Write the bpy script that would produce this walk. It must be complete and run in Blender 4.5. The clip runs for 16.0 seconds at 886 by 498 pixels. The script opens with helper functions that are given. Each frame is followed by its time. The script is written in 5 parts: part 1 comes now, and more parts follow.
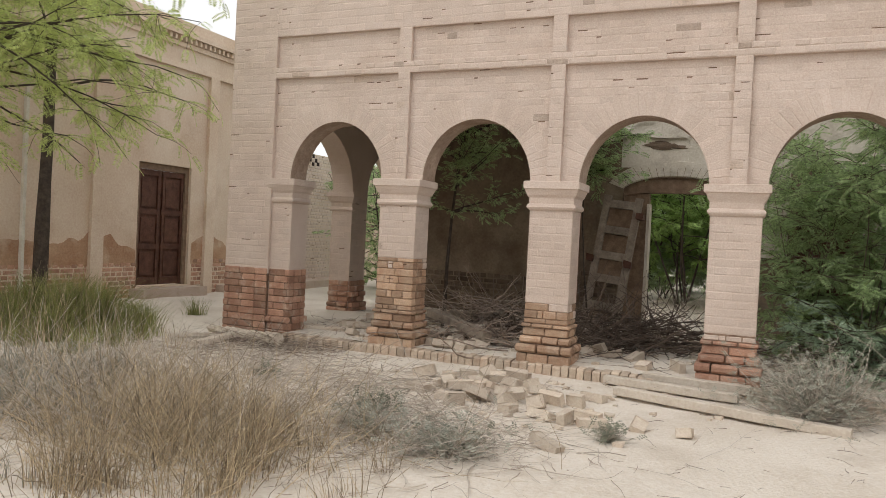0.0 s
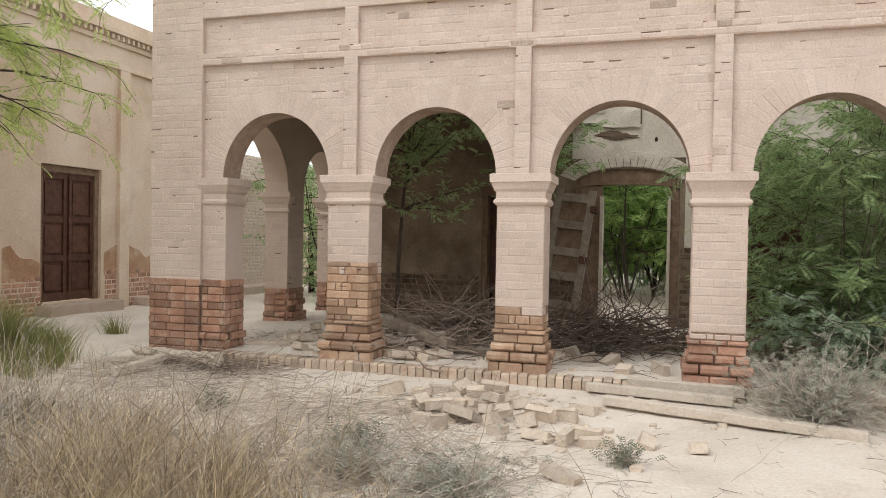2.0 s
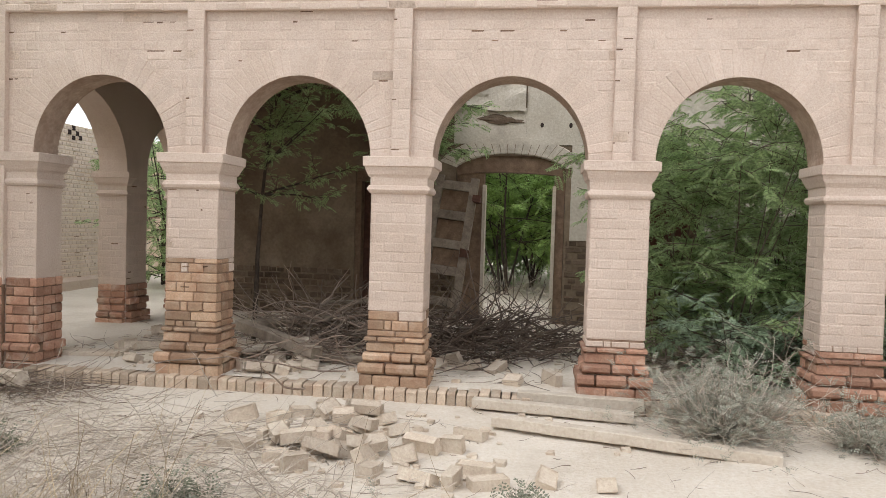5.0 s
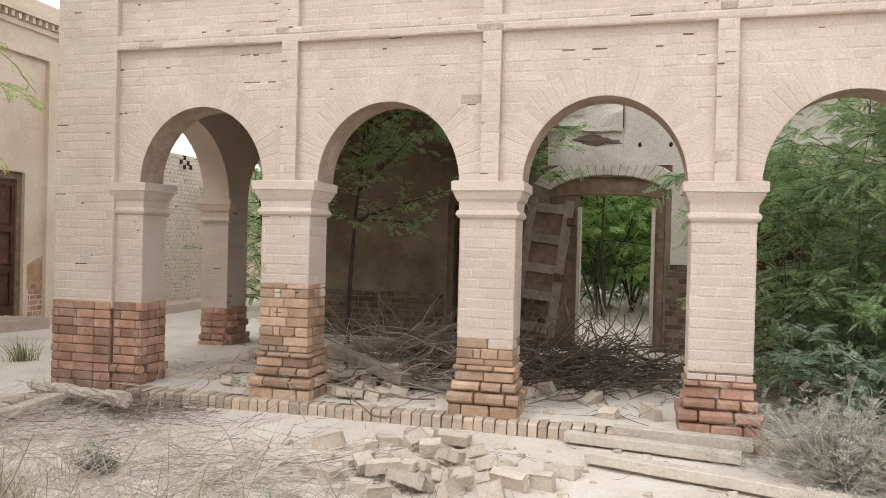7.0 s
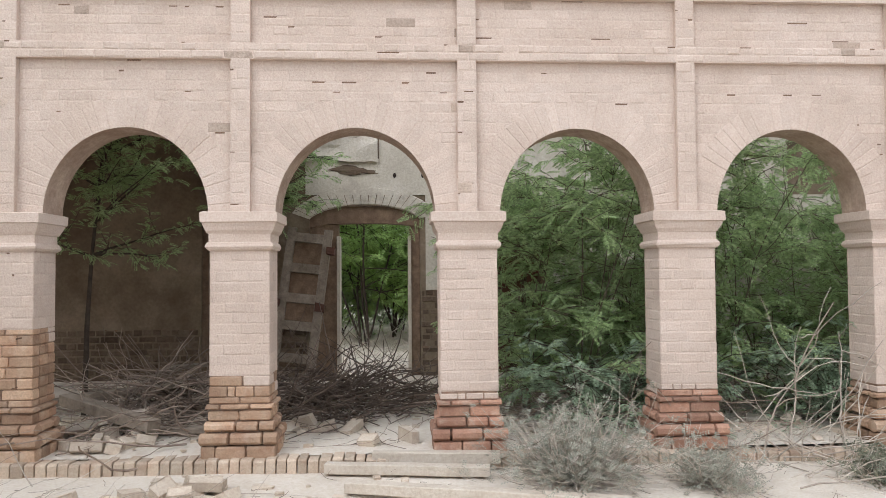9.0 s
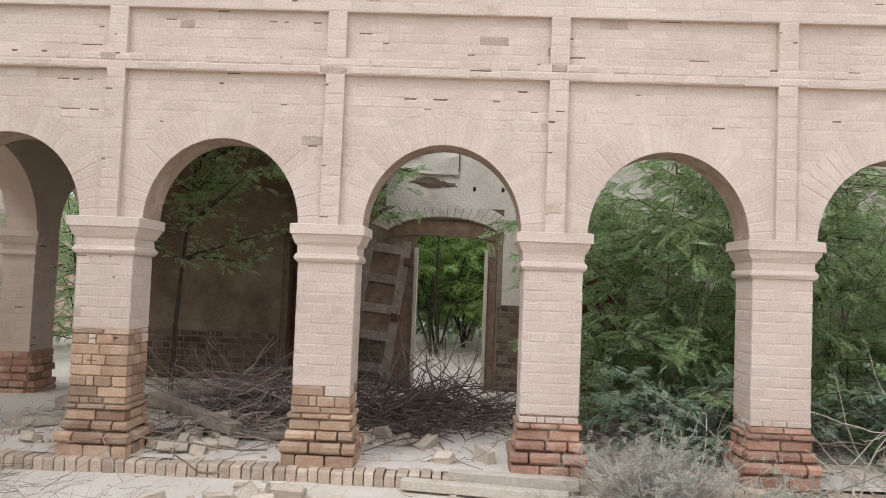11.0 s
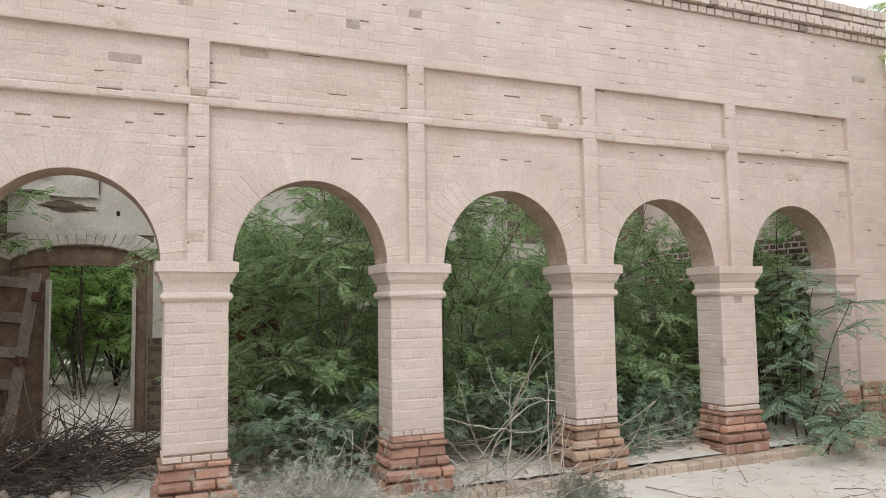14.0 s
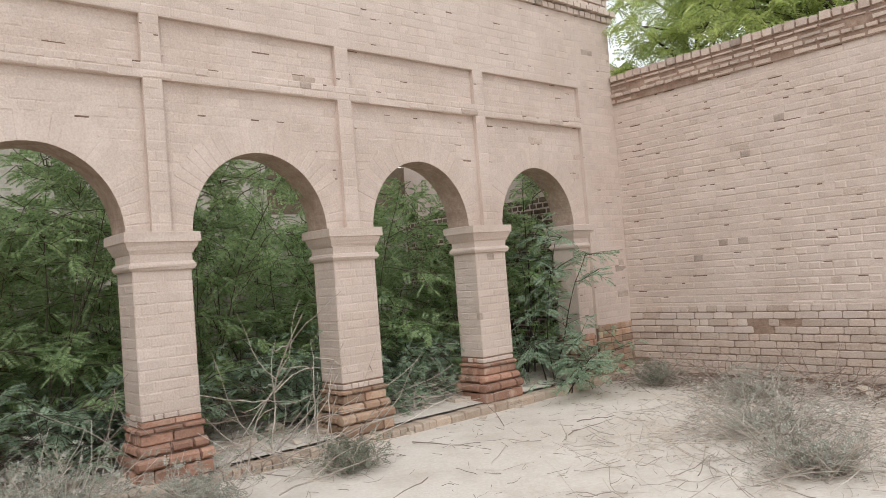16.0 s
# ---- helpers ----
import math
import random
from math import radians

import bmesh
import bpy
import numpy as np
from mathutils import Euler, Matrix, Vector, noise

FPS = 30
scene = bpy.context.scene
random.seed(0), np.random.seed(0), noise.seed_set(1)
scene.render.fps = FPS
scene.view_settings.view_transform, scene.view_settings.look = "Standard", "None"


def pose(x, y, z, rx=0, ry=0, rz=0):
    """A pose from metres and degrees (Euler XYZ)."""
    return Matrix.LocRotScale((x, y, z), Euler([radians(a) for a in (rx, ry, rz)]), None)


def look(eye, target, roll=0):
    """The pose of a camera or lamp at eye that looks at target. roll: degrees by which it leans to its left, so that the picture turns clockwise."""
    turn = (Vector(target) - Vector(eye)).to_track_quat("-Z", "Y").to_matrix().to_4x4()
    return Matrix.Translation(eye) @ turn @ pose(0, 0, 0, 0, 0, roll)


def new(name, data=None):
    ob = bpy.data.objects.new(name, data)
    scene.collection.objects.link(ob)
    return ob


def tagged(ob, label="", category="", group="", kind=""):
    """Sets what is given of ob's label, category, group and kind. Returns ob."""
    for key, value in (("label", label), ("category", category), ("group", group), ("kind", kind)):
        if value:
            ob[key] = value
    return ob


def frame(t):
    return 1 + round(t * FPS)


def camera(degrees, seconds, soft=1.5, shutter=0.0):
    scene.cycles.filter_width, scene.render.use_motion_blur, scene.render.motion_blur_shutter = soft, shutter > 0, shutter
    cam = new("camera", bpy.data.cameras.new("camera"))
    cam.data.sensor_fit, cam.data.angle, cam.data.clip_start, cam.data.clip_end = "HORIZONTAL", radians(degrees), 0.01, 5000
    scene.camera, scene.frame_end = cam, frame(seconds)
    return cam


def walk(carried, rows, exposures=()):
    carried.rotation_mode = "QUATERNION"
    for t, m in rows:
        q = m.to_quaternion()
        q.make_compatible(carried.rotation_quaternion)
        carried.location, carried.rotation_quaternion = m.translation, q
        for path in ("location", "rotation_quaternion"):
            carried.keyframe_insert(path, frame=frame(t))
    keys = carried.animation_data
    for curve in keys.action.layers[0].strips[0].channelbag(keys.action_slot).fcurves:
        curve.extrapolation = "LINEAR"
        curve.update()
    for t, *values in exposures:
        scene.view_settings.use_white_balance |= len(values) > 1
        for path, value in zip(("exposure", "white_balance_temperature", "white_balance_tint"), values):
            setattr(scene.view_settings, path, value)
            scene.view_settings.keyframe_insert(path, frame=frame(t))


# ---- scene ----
cam = camera(62.6, 16.0, soft=0.3)
PATH = [
    (0, (3.906, -7.486, 1.295), (3.11, -5.651, 1.258), 2.8),
    (0.5, (3.636, -7.383, 1.309), (3.063, -5.47, 1.199), 1.9),
    (1, (3.475, -7.281, 1.327), (3.008, -5.339, 1.223), 2.3),
    (1.5, (3.402, -7.08, 1.308), (2.835, -5.163, 1.258), -2.6),
    (2, (3.228, -6.95, 1.303), (2.643, -5.038, 1.268), 1.0),
    (2.5, (3.079, -6.741, 1.31), (2.782, -4.764, 1.278), 1.3),
    (3, (2.967, -6.619, 1.299), (2.795, -4.626, 1.278), 0.8),
    (3.2, (2.945, -6.595, 1.296), (2.764, -4.604, 1.242), 1.2),
    (5.3, (3.039, -5.902, 1.377), (2.758, -3.923, 1.306), 1.7),
    (5.5, (3.051, -5.86, 1.379), (2.718, -3.889, 1.306), 1.3),
    (6, (3.061, -5.822, 1.359), (2.614, -3.873, 1.303), 2.2),
    (6.5, (3.058, -5.832, 1.403), (2.561, -3.896, 1.361), 1.0),
    (7, (3.065, -5.837, 1.398), (2.549, -3.905, 1.384), 1.4),
    (7.5, (3.137, -5.838, 1.407), (2.852, -3.859, 1.407), -0.3),
    (8, (3.174, -5.85, 1.386), (3.222, -3.851, 1.426), -1.2),
    (8.2, (3.18, -5.838, 1.388), (3.316, -3.843, 1.41), -1.7),
    (10.3, (3.085, -5.821, 1.479), (3.128, -3.828, 1.639), 1.7),
    (10.5, (3.078, -5.796, 1.483), (3.108, -3.8, 1.603), 0.7),
    (11, (3.008, -5.807, 1.506), (2.938, -3.81, 1.592), 2.2),
    (11.5, (2.952, -5.82, 1.543), (2.656, -3.845, 1.657), 1.9),
    (12, (2.93, -5.809, 1.548), (2.638, -3.836, 1.69), 0.4),
    (12.5, (2.983, -5.797, 1.527), (2.782, -3.815, 1.705), -0.9),
    (13, (3.058, -5.784, 1.512), (3.078, -3.792, 1.697), -1.4),
    (13.5, (3.115, -5.796, 1.529), (3.579, -3.857, 1.676), -0.4),
    (14, (3.225, -5.853, 1.558), (4.01, -4.02, 1.711), -0.9),
    (14.5, (3.368, -5.91, 1.546), (4.447, -4.232, 1.694), -2.7),
    (15, (3.42, -5.87, 1.497), (4.728, -4.367, 1.672), -4.5),
    (15.5, (3.424, -5.878, 1.475), (4.759, -4.396, 1.63), -5.8),
    (16, (3.391, -5.766, 1.425), (4.703, -4.258, 1.491), -4.4),
]
EXPOSURES = [(0, -0.45, 6450, 10), (1.5, -0.25, 6400, 10), (2.5, -0.15, 6350, 10), (3.2, -0.12, 6300, 10), (5.3, -0.15, 6250, 10), (6, -0.07, 6200, 10), (7, 0.02, 6150, 10), (8.2, -0.02, 6000, 10),
             (10.3, -0.13, 5900, 10), (11, -0.1, 5900, 10), (12.5, -0.07, 5920, 9), (13.5, -0.08, 5900, 9), (14.5, -0.32, 5900, 9), (15, -0.36, 5980, 10), (15.5, -0.75, 6280, 11), (16, -0.27, 6050, 10)]
walk(cam, [(t, look(eye, target, roll)) for t, eye, target, roll in PATH], EXPOSURES)

# ---- world, sun, exposure ----
world = bpy.data.worlds.new("world")
scene.world = world
world.use_nodes = True
wn, wl = world.node_tree.nodes, world.node_tree.links
sky = wn.new("ShaderNodeTexSky")
sky.sky_type = "NISHITA"
sky.sun_disc = False
sky.sun_elevation, sky.sun_rotation = radians(52), radians(220)
sky.air_density, sky.dust_density, sky.ozone_density = 1.0, 6.0, 1.0
whiten = wn.new("ShaderNodeMixRGB")
whiten.inputs[0].default_value = 0.88
whiten.inputs[2].default_value = (11.8, 11.7, 11.6, 1)
wl.new(sky.outputs[0], whiten.inputs[1])
wl.new(whiten.outputs[0], wn["Background"].inputs[0])
wn["Background"].inputs[1].default_value = 0.134
sun_data = bpy.data.lights.new("sun", "SUN")
sun_data.energy, sun_data.angle, sun_data.color = 1.0, radians(18), (1.0, 0.97, 0.93)
sun = new("sun", sun_data)
sun.matrix_world = look((0, 0, 0), (0.58, 0.68, -1.15))


# ---- materials ----
def material(name, colour, rough=0.9, colour2=None, scale=6.0, bump=0.3, bump_scale=60.0, vary=0.12, stain=None, stain_scale=1.2, stain_amount=0.5, dist=0.02):
    """Two colours mixed by coarse and fine noise, an optional stain of a third colour, random tone by object, fine relief."""
    m = bpy.data.materials.new(name)
    m.use_nodes = True
    n, l = m.node_tree.nodes, m.node_tree.links
    bsdf = n["Principled BSDF"]
    co = n.new("ShaderNodeTexCoord")
    colour2 = colour2 or tuple(c * 0.7 for c in colour)

    def noise_tex(sc, detail=6.0, rough_=0.6):
        t = n.new("ShaderNodeTexNoise")
        t.inputs["Scale"].default_value, t.inputs["Detail"].default_value, t.inputs["Roughness"].default_value = sc, detail, rough_
        l.new(geo.outputs["Position"], t.inputs["Vector"])
        return t

    geo = n.new("ShaderNodeNewGeometry")
    big, fine = noise_tex(scale), noise_tex(bump_scale, 4.0)
    ramp = n.new("ShaderNodeValToRGB")
    ramp.color_ramp.elements[0].position, ramp.color_ramp.elements[1].position = 0.33, 0.68
    ramp.color_ramp.elements[0].color, ramp.color_ramp.elements[1].color = (*colour2, 1), (*colour, 1)
    l.new(big.outputs["Fac"], ramp.inputs[0])
    out = ramp.outputs[0]
    grain = n.new("ShaderNodeMixRGB")
    grain.blend_type = "OVERLAY"
    grain.inputs[0].default_value = 0.35
    l.new(out, grain.inputs[1])
    l.new(fine.outputs["Fac"], grain.inputs[2])
    out = grain.outputs[0]
    if stain:
        st = noise_tex(stain_scale, 8.0, 0.65)
        sr = n.new("ShaderNodeValToRGB")
        sr.color_ramp.elements[0].position, sr.color_ramp.elements[1].position = 0.52, 0.72
        sr.color_ramp.elements[1].color = (stain_amount,) * 3 + (1,)
        l.new(st.outputs["Fac"], sr.inputs[0])
        mx = n.new("ShaderNodeMixRGB")
        mx.inputs[2].default_value = (*stain, 1)
        l.new(sr.outputs[0], mx.inputs[0])
        l.new(out, mx.inputs[1])
        out = mx.outputs[0]
    if vary:
        info = n.new("ShaderNodeObjectInfo")
        add = n.new("ShaderNodeMath")
        add.operation = "ADD"
        l.new(info.outputs["Random"], add.inputs[0])
        l.new(geo.outputs["Random Per Island"], add.inputs[1])
        frac = n.new("ShaderNodeMath")
        frac.operation = "FRACT"
        l.new(add.outputs[0], frac.inputs[0])
        mr = n.new("ShaderNodeMapRange")
        mr.inputs["To Min"].default_value, mr.inputs["To Max"].default_value = 1 - vary, 1 + vary
        l.new(frac.outputs[0], mr.inputs["Value"])
        hsv = n.new("ShaderNodeHueSaturation")
        l.new(mr.outputs[0], hsv.inputs["Value"])
        l.new(out, hsv.inputs["Color"])
        out = hsv.outputs[0]
    l.new(out, bsdf.inputs["Base Color"])
    bsdf.inputs["Roughness"].default_value = rough
    bsdf.inputs["Specular IOR Level"].default_value = 0.25
    if bump:
        bp = n.new("ShaderNodeBump")
        bp.inputs["Strength"].default_value, bp.inputs["Distance"].default_value = bump, dist
        l.new(fine.outputs["Fac"], bp.inputs["Height"])
        l.new(bp.outputs[0], bsdf.inputs["Normal"])
    return m


WASH = material("limewash", (0.665, 0.555, 0.482), 0.92, (0.585, 0.475, 0.4), 1.3, 0.4, 70, 0.05, (0.42, 0.32, 0.255), 2.2, 0.3)
WASH_LEFT = material("ochre_limewash", (0.72, 0.6, 0.48), 0.92, (0.62, 0.48, 0.36), 0.8, 0.4, 30, 0.04, (0.42, 0.27, 0.17), 1.1, 0.45)
# stained plaster, darkened so its colour carries the shade inside the arcade
PLASTER = material("shaded_old_plaster", (0.27, 0.21, 0.15), 0.92, (0.15, 0.11, 0.075), 1.4, 0.5, 25, 0.0, (0.4, 0.34, 0.26), 1.9, 0.45)
# lit counterpart of PLASTER: sky light of the roofless bays is in the colour
PLASTER_LIGHT = material("skylit_grey_plaster", (0.68, 0.63, 0.55), 0.92, (0.54, 0.49, 0.41), 1.7, 0.5, 30, 0.0, (0.24, 0.2, 0.16), 2.5, 0.6)
BRICK = material("red_brick", (0.48, 0.295, 0.21), 0.92, (0.36, 0.195, 0.135), 5, 0.6, 60, 0.3, (0.58, 0.46, 0.37), 6.0, 0.85)
BRICK_PALE = material("dusty_brick", (0.66, 0.58, 0.48), 0.95, (0.55, 0.46, 0.37), 7, 0.6, 60, 0.14, (0.42, 0.31, 0.23), 3.0, 0.4)
MORTAR = material("mortar", (0.27, 0.18, 0.125), 0.95, (0.15, 0.095, 0.065), 8, 0.6, 50, 0.0)
SAND = material("sandy_ground", (0.74, 0.68, 0.6), 0.97, (0.63, 0.56, 0.475), 0.9, 0.7, 35, 0.0, (0.4, 0.33, 0.255), 1.6, 0.35)
WOOD_OLD = material("weathered_timber", (0.67, 0.6, 0.51), 0.85, (0.55, 0.475, 0.39), 4, 0.5, 40, 0.12)
WOOD_GREY = material("grey_timber", (0.33, 0.28, 0.225), 0.85, (0.21, 0.17, 0.135), 9, 0.5, 40, 0.12)
WOOD_DARK = material("dark_door_wood", (0.13, 0.06, 0.04), 0.6, (0.07, 0.03, 0.02), 8, 0.4, 50, 0.12)
WOOD_FRAME = material("brown_frame_wood", (0.27, 0.185, 0.125), 0.75, (0.16, 0.105, 0.07), 10, 0.4, 50, 0.1)
TWIG = material("dry_twig", (0.33, 0.27, 0.22), 0.9, (0.2, 0.15, 0.12), 6, 0.2, 60, 0.3)
GRASS_DRY = material("dry_grass", (0.53, 0.43, 0.28), 0.85, (0.24, 0.185, 0.125), 12, 0.0, 60, 0.55)
GRASS_GREY = material("grey_weed", (0.36, 0.36, 0.31), 0.9, (0.22, 0.22, 0.18), 5, 0.0, 60, 0.5)
GRASS_GREEN = material("soft_green_grass", (0.33, 0.34, 0.13), 0.85, (0.2, 0.22, 0.08), 3, 0.0, 60, 0.3)
BARK = material("bark", (0.09, 0.07, 0.055), 0.9, (0.045, 0.035, 0.028), 12, 0.6, 40, 0.1)
STEM = material("bush_stem", (0.19, 0.16, 0.115), 0.9, (0.11, 0.09, 0.065), 12, 0.4, 40, 0.15)
LEAF = material("acacia_leaf", (0.44, 0.55, 0.29), 0.5, (0.3, 0.41, 0.18), 2.5, 0.0, 60, 0.35)
LEAF_LIGHT = material("thicket_leaf", (0.36, 0.5, 0.17), 0.55, (0.25, 0.37, 0.11), 2.5, 0.0, 60, 0.3)
LEAF_NEEM = material("bright_leaf", (0.55, 0.62, 0.24), 0.5, (0.41, 0.49, 0.15), 2.5, 0.0, 60, 0.3)
LEAF_BLUE = material("bluish_leaf", (0.4, 0.5, 0.36), 0.55, (0.28, 0.37, 0.24), 2.5, 0.0, 60, 0.3)


for leaf_mat in (LEAF, LEAF_LIGHT, LEAF_NEEM, LEAF_BLUE, GRASS_GREEN):
    nodes, links = leaf_mat.node_tree.nodes, leaf_mat.node_tree.links
    thin, mixer = nodes.new("ShaderNodeBsdfTranslucent"), nodes.new("ShaderNodeMixShader")
    body = nodes["Principled BSDF"]
    links.new(body.inputs["Base Color"].links[0].from_socket, thin.inputs["Color"])
    mixer.inputs[0].default_value = 0.4
    links.new(body.outputs[0], mixer.inputs[1])
    links.new(thin.outputs[0], mixer.inputs[2])
    links.new(mixer.outputs[0], nodes["Material Output"].inputs["Surface"])
WASH_BARE = material("limewash_fallen", (0.55, 0.45, 0.375), 0.95, (0.43, 0.34, 0.275), 6, 0.6, 50, 0.25)
WASH_BRICK = material("faded_brick", (0.62, 0.52, 0.44), 0.95, (0.52, 0.4, 0.32), 5, 0.6, 55, 0.12, (0.4, 0.27, 0.2), 2.5, 0.45)
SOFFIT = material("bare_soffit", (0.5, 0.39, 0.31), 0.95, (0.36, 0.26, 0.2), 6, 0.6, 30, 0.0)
# dirty brick darkened further, the arcade's shade being put into its colour
SHADED_BRICK = material("shaded_brick", (0.2, 0.15, 0.11), 0.95, (0.12, 0.085, 0.06), 5, 0.6, 55, 0.3)
# near-black colour that paints the shade inside small wall holes
HOLLOW = material("hole_shade", (0.05, 0.035, 0.03), 0.95, (0.03, 0.02, 0.018), 8, 0.3, 40, 0.0)
WHITE_PAINT = material("white_paint", (0.7, 0.66, 0.58), 0.8, (0.55, 0.5, 0.42), 5, 0.2, 50, 0.0)


# ---- building helpers ----
def obj(name, bm, mat, parent=None, label="", smooth=False):
    me = bpy.data.meshes.new(name)
    bm.normal_update()
    bm.to_mesh(me)
    bm.free()
    me.materials.append(mat)
    if smooth:
        me.shade_smooth()
    ob = new(name, me)
    if parent:
        ob.parent = parent
    if label:
        ob["label"] = label
    return ob


def part(name, bm, mat, parent, label="", smooth=False):
    return obj(name, bm, mat, parent, label, smooth)


def empty(name, place, label, category, group="", kind=""):
    e = new(name)
    e.location = place
    return tagged(e, label, category, group, kind)


def add_box(bm, x0, x1, y0, y1, z0, z1, top_in=0.0, jitter=0.0):
    vs = []
    for z, q in ((z0, 0.0), (z1, top_in)):
        for x, y in ((x0 + q, y0 + q), (x1 - q, y0 + q), (x1 - q, y1 - q), (x0 + q, y1 - q)):
            vs.append(bm.verts.new((x + random.uniform(-jitter, jitter), y + random.uniform(-jitter, jitter), z + random.uniform(-jitter, jitter))))
    for f in ((3, 2, 1, 0), (4, 5, 6, 7), (0, 1, 5, 4), (1, 2, 6, 5), (2, 3, 7, 6), (3, 0, 4, 7)):
        bm.faces.new([vs[i] for i in f])
    return vs


def box(*a, **k):
    bm = bmesh.new()
    add_box(bm, *a, **k)
    return bm


def lathe_square(bm, profile, hx, hy, cx, cy):
    """A square moulding: rings of half-widths hx + offset, hy + offset at each height."""
    rings = []
    for off, z in profile:
        rings.append([bm.verts.new((cx + sx * (hx + off), cy + sy * (hy + off), z)) for sx, sy in ((-1, -1), (1, -1), (1, 1), (-1, 1))])
    for a, b in zip(rings, rings[1:]):
        for i in range(4):
            bm.faces.new((a[i], a[(i + 1) % 4], b[(i + 1) % 4], b[i]))
    bm.faces.new(rings[-1])
    bm.faces.new(rings[0][::-1])


def arch_wall(bm, u0, u1, z_top, bays, v0, v1, place, z_low=-0.3, steps=20):
    """A wall along u from u0 to u1 and v0 to v1 thick, with arched openings (centre, half-width, springing, rise, sill)."""
    def q(*pts):
        bm.faces.new([bm.verts.new(place(*p)) for p in pts])

    cur = u0
    edges = []
    for c, h, spring, rise, sill in bays:
        edges.append((cur, c - h))
        cur = c + h
        curve = [(c + h * math.cos(math.pi - math.pi * i / steps), spring + rise * math.sin(math.pi * i / steps)) for i in range(steps + 1)]
        for (ua, za), (ub, zb) in zip(curve, curve[1:]):
            q((ua, v0, za), (ub, v0, zb), (ub, v0, z_top), (ua, v0, z_top))
            q((ub, v1, zb), (ua, v1, za), (ua, v1, z_top), (ub, v1, z_top))
            q((ua, v0, za), (ua, v1, za), (ub, v1, zb), (ub, v0, zb))
        q((c - h, v0, z_top), (c + h, v0, z_top), (c + h, v1, z_top), (c - h, v1, z_top))
        for u, s in ((c - h, 1), (c + h, -1)):
            q((u, v0, sill), (u, v1, sill), (u, v1, spring), (u, v0, spring))
        if sill > z_low:
            q((c - h, v0, z_low), (c + h, v0, z_low), (c + h, v0, sill), (c - h, v0, sill))
            q((c + h, v1, z_low), (c - h, v1, z_low), (c - h, v1, sill), (c + h, v1, sill))
            q((c - h, v0, sill), (c + h, v0, sill), (c + h, v1, sill), (c - h, v1, sill))
    edges.append((cur, u1))
    for a, b in edges:
        if b - a < 1e-4:
            continue
        q((a, v0, z_low), (b, v0, z_low), (b, v0, z_top), (a, v0, z_top))
        q((b, v1, z_low), (a, v1, z_low), (a, v1, z_top), (b, v1, z_top))
        q((a, v0, z_top), (b, v0, z_top), (b, v1, z_top), (a, v1, z_top))
    for u in (u0, u1):
        q((u, v0, z_low), (u, v1, z_low), (u, v1, z_top), (u, v0, z_top))
    bmesh.ops.remove_doubles(bm, verts=bm.verts, dist=1e-4)
    bmesh.ops.recalc_face_normals(bm, faces=bm.faces)


class Soup:
    """Loose vertices and faces, turned into one mesh."""

    def __init__(self):
        self.v, self.f = [], []

    def add(self, verts, faces):
        k = len(self.v)
        self.v.extend(verts)
        self.f.extend([tuple(i + k for i in f) for f in faces])

    def make(self, name, mat, parent=None, label="", smooth=False):
        me = bpy.data.meshes.new(name)
        me.from_pydata(self.v, [], self.f)
        me.materials.append(mat)
        if smooth:
            me.shade_smooth()
        ob = new(name, me)
        if parent:
            ob.parent = parent
        if label:
            ob["label"] = label
        return ob


JOINTS = Soup()
PILLOW = ((0, 1, 2, 3), (4, 5, 1, 0), (5, 6, 2, 1), (6, 7, 3, 2), (7, 4, 0, 3))


def flat_brick(soup, place, u0, u1, z0, z1, proud, rng, soft=0.008, back=-0.006):
    """A brick face standing proud of a wall, with softened arrises."""
    j = lambda: rng.uniform(-0.004, 0.004)
    front = [place(u + j(), proud + j() * 0.5, z + j()) for u, z in ((u0 + soft, z0 + soft), (u1 - soft, z0 + soft), (u1 - soft, z1 - soft), (u0 + soft, z1 - soft))]
    rear = [place(u, back, z) for u, z in ((u0, z0), (u1, z0), (u1, z1), (u0, z1))]
    soup.add(front + rear, PILLOW)


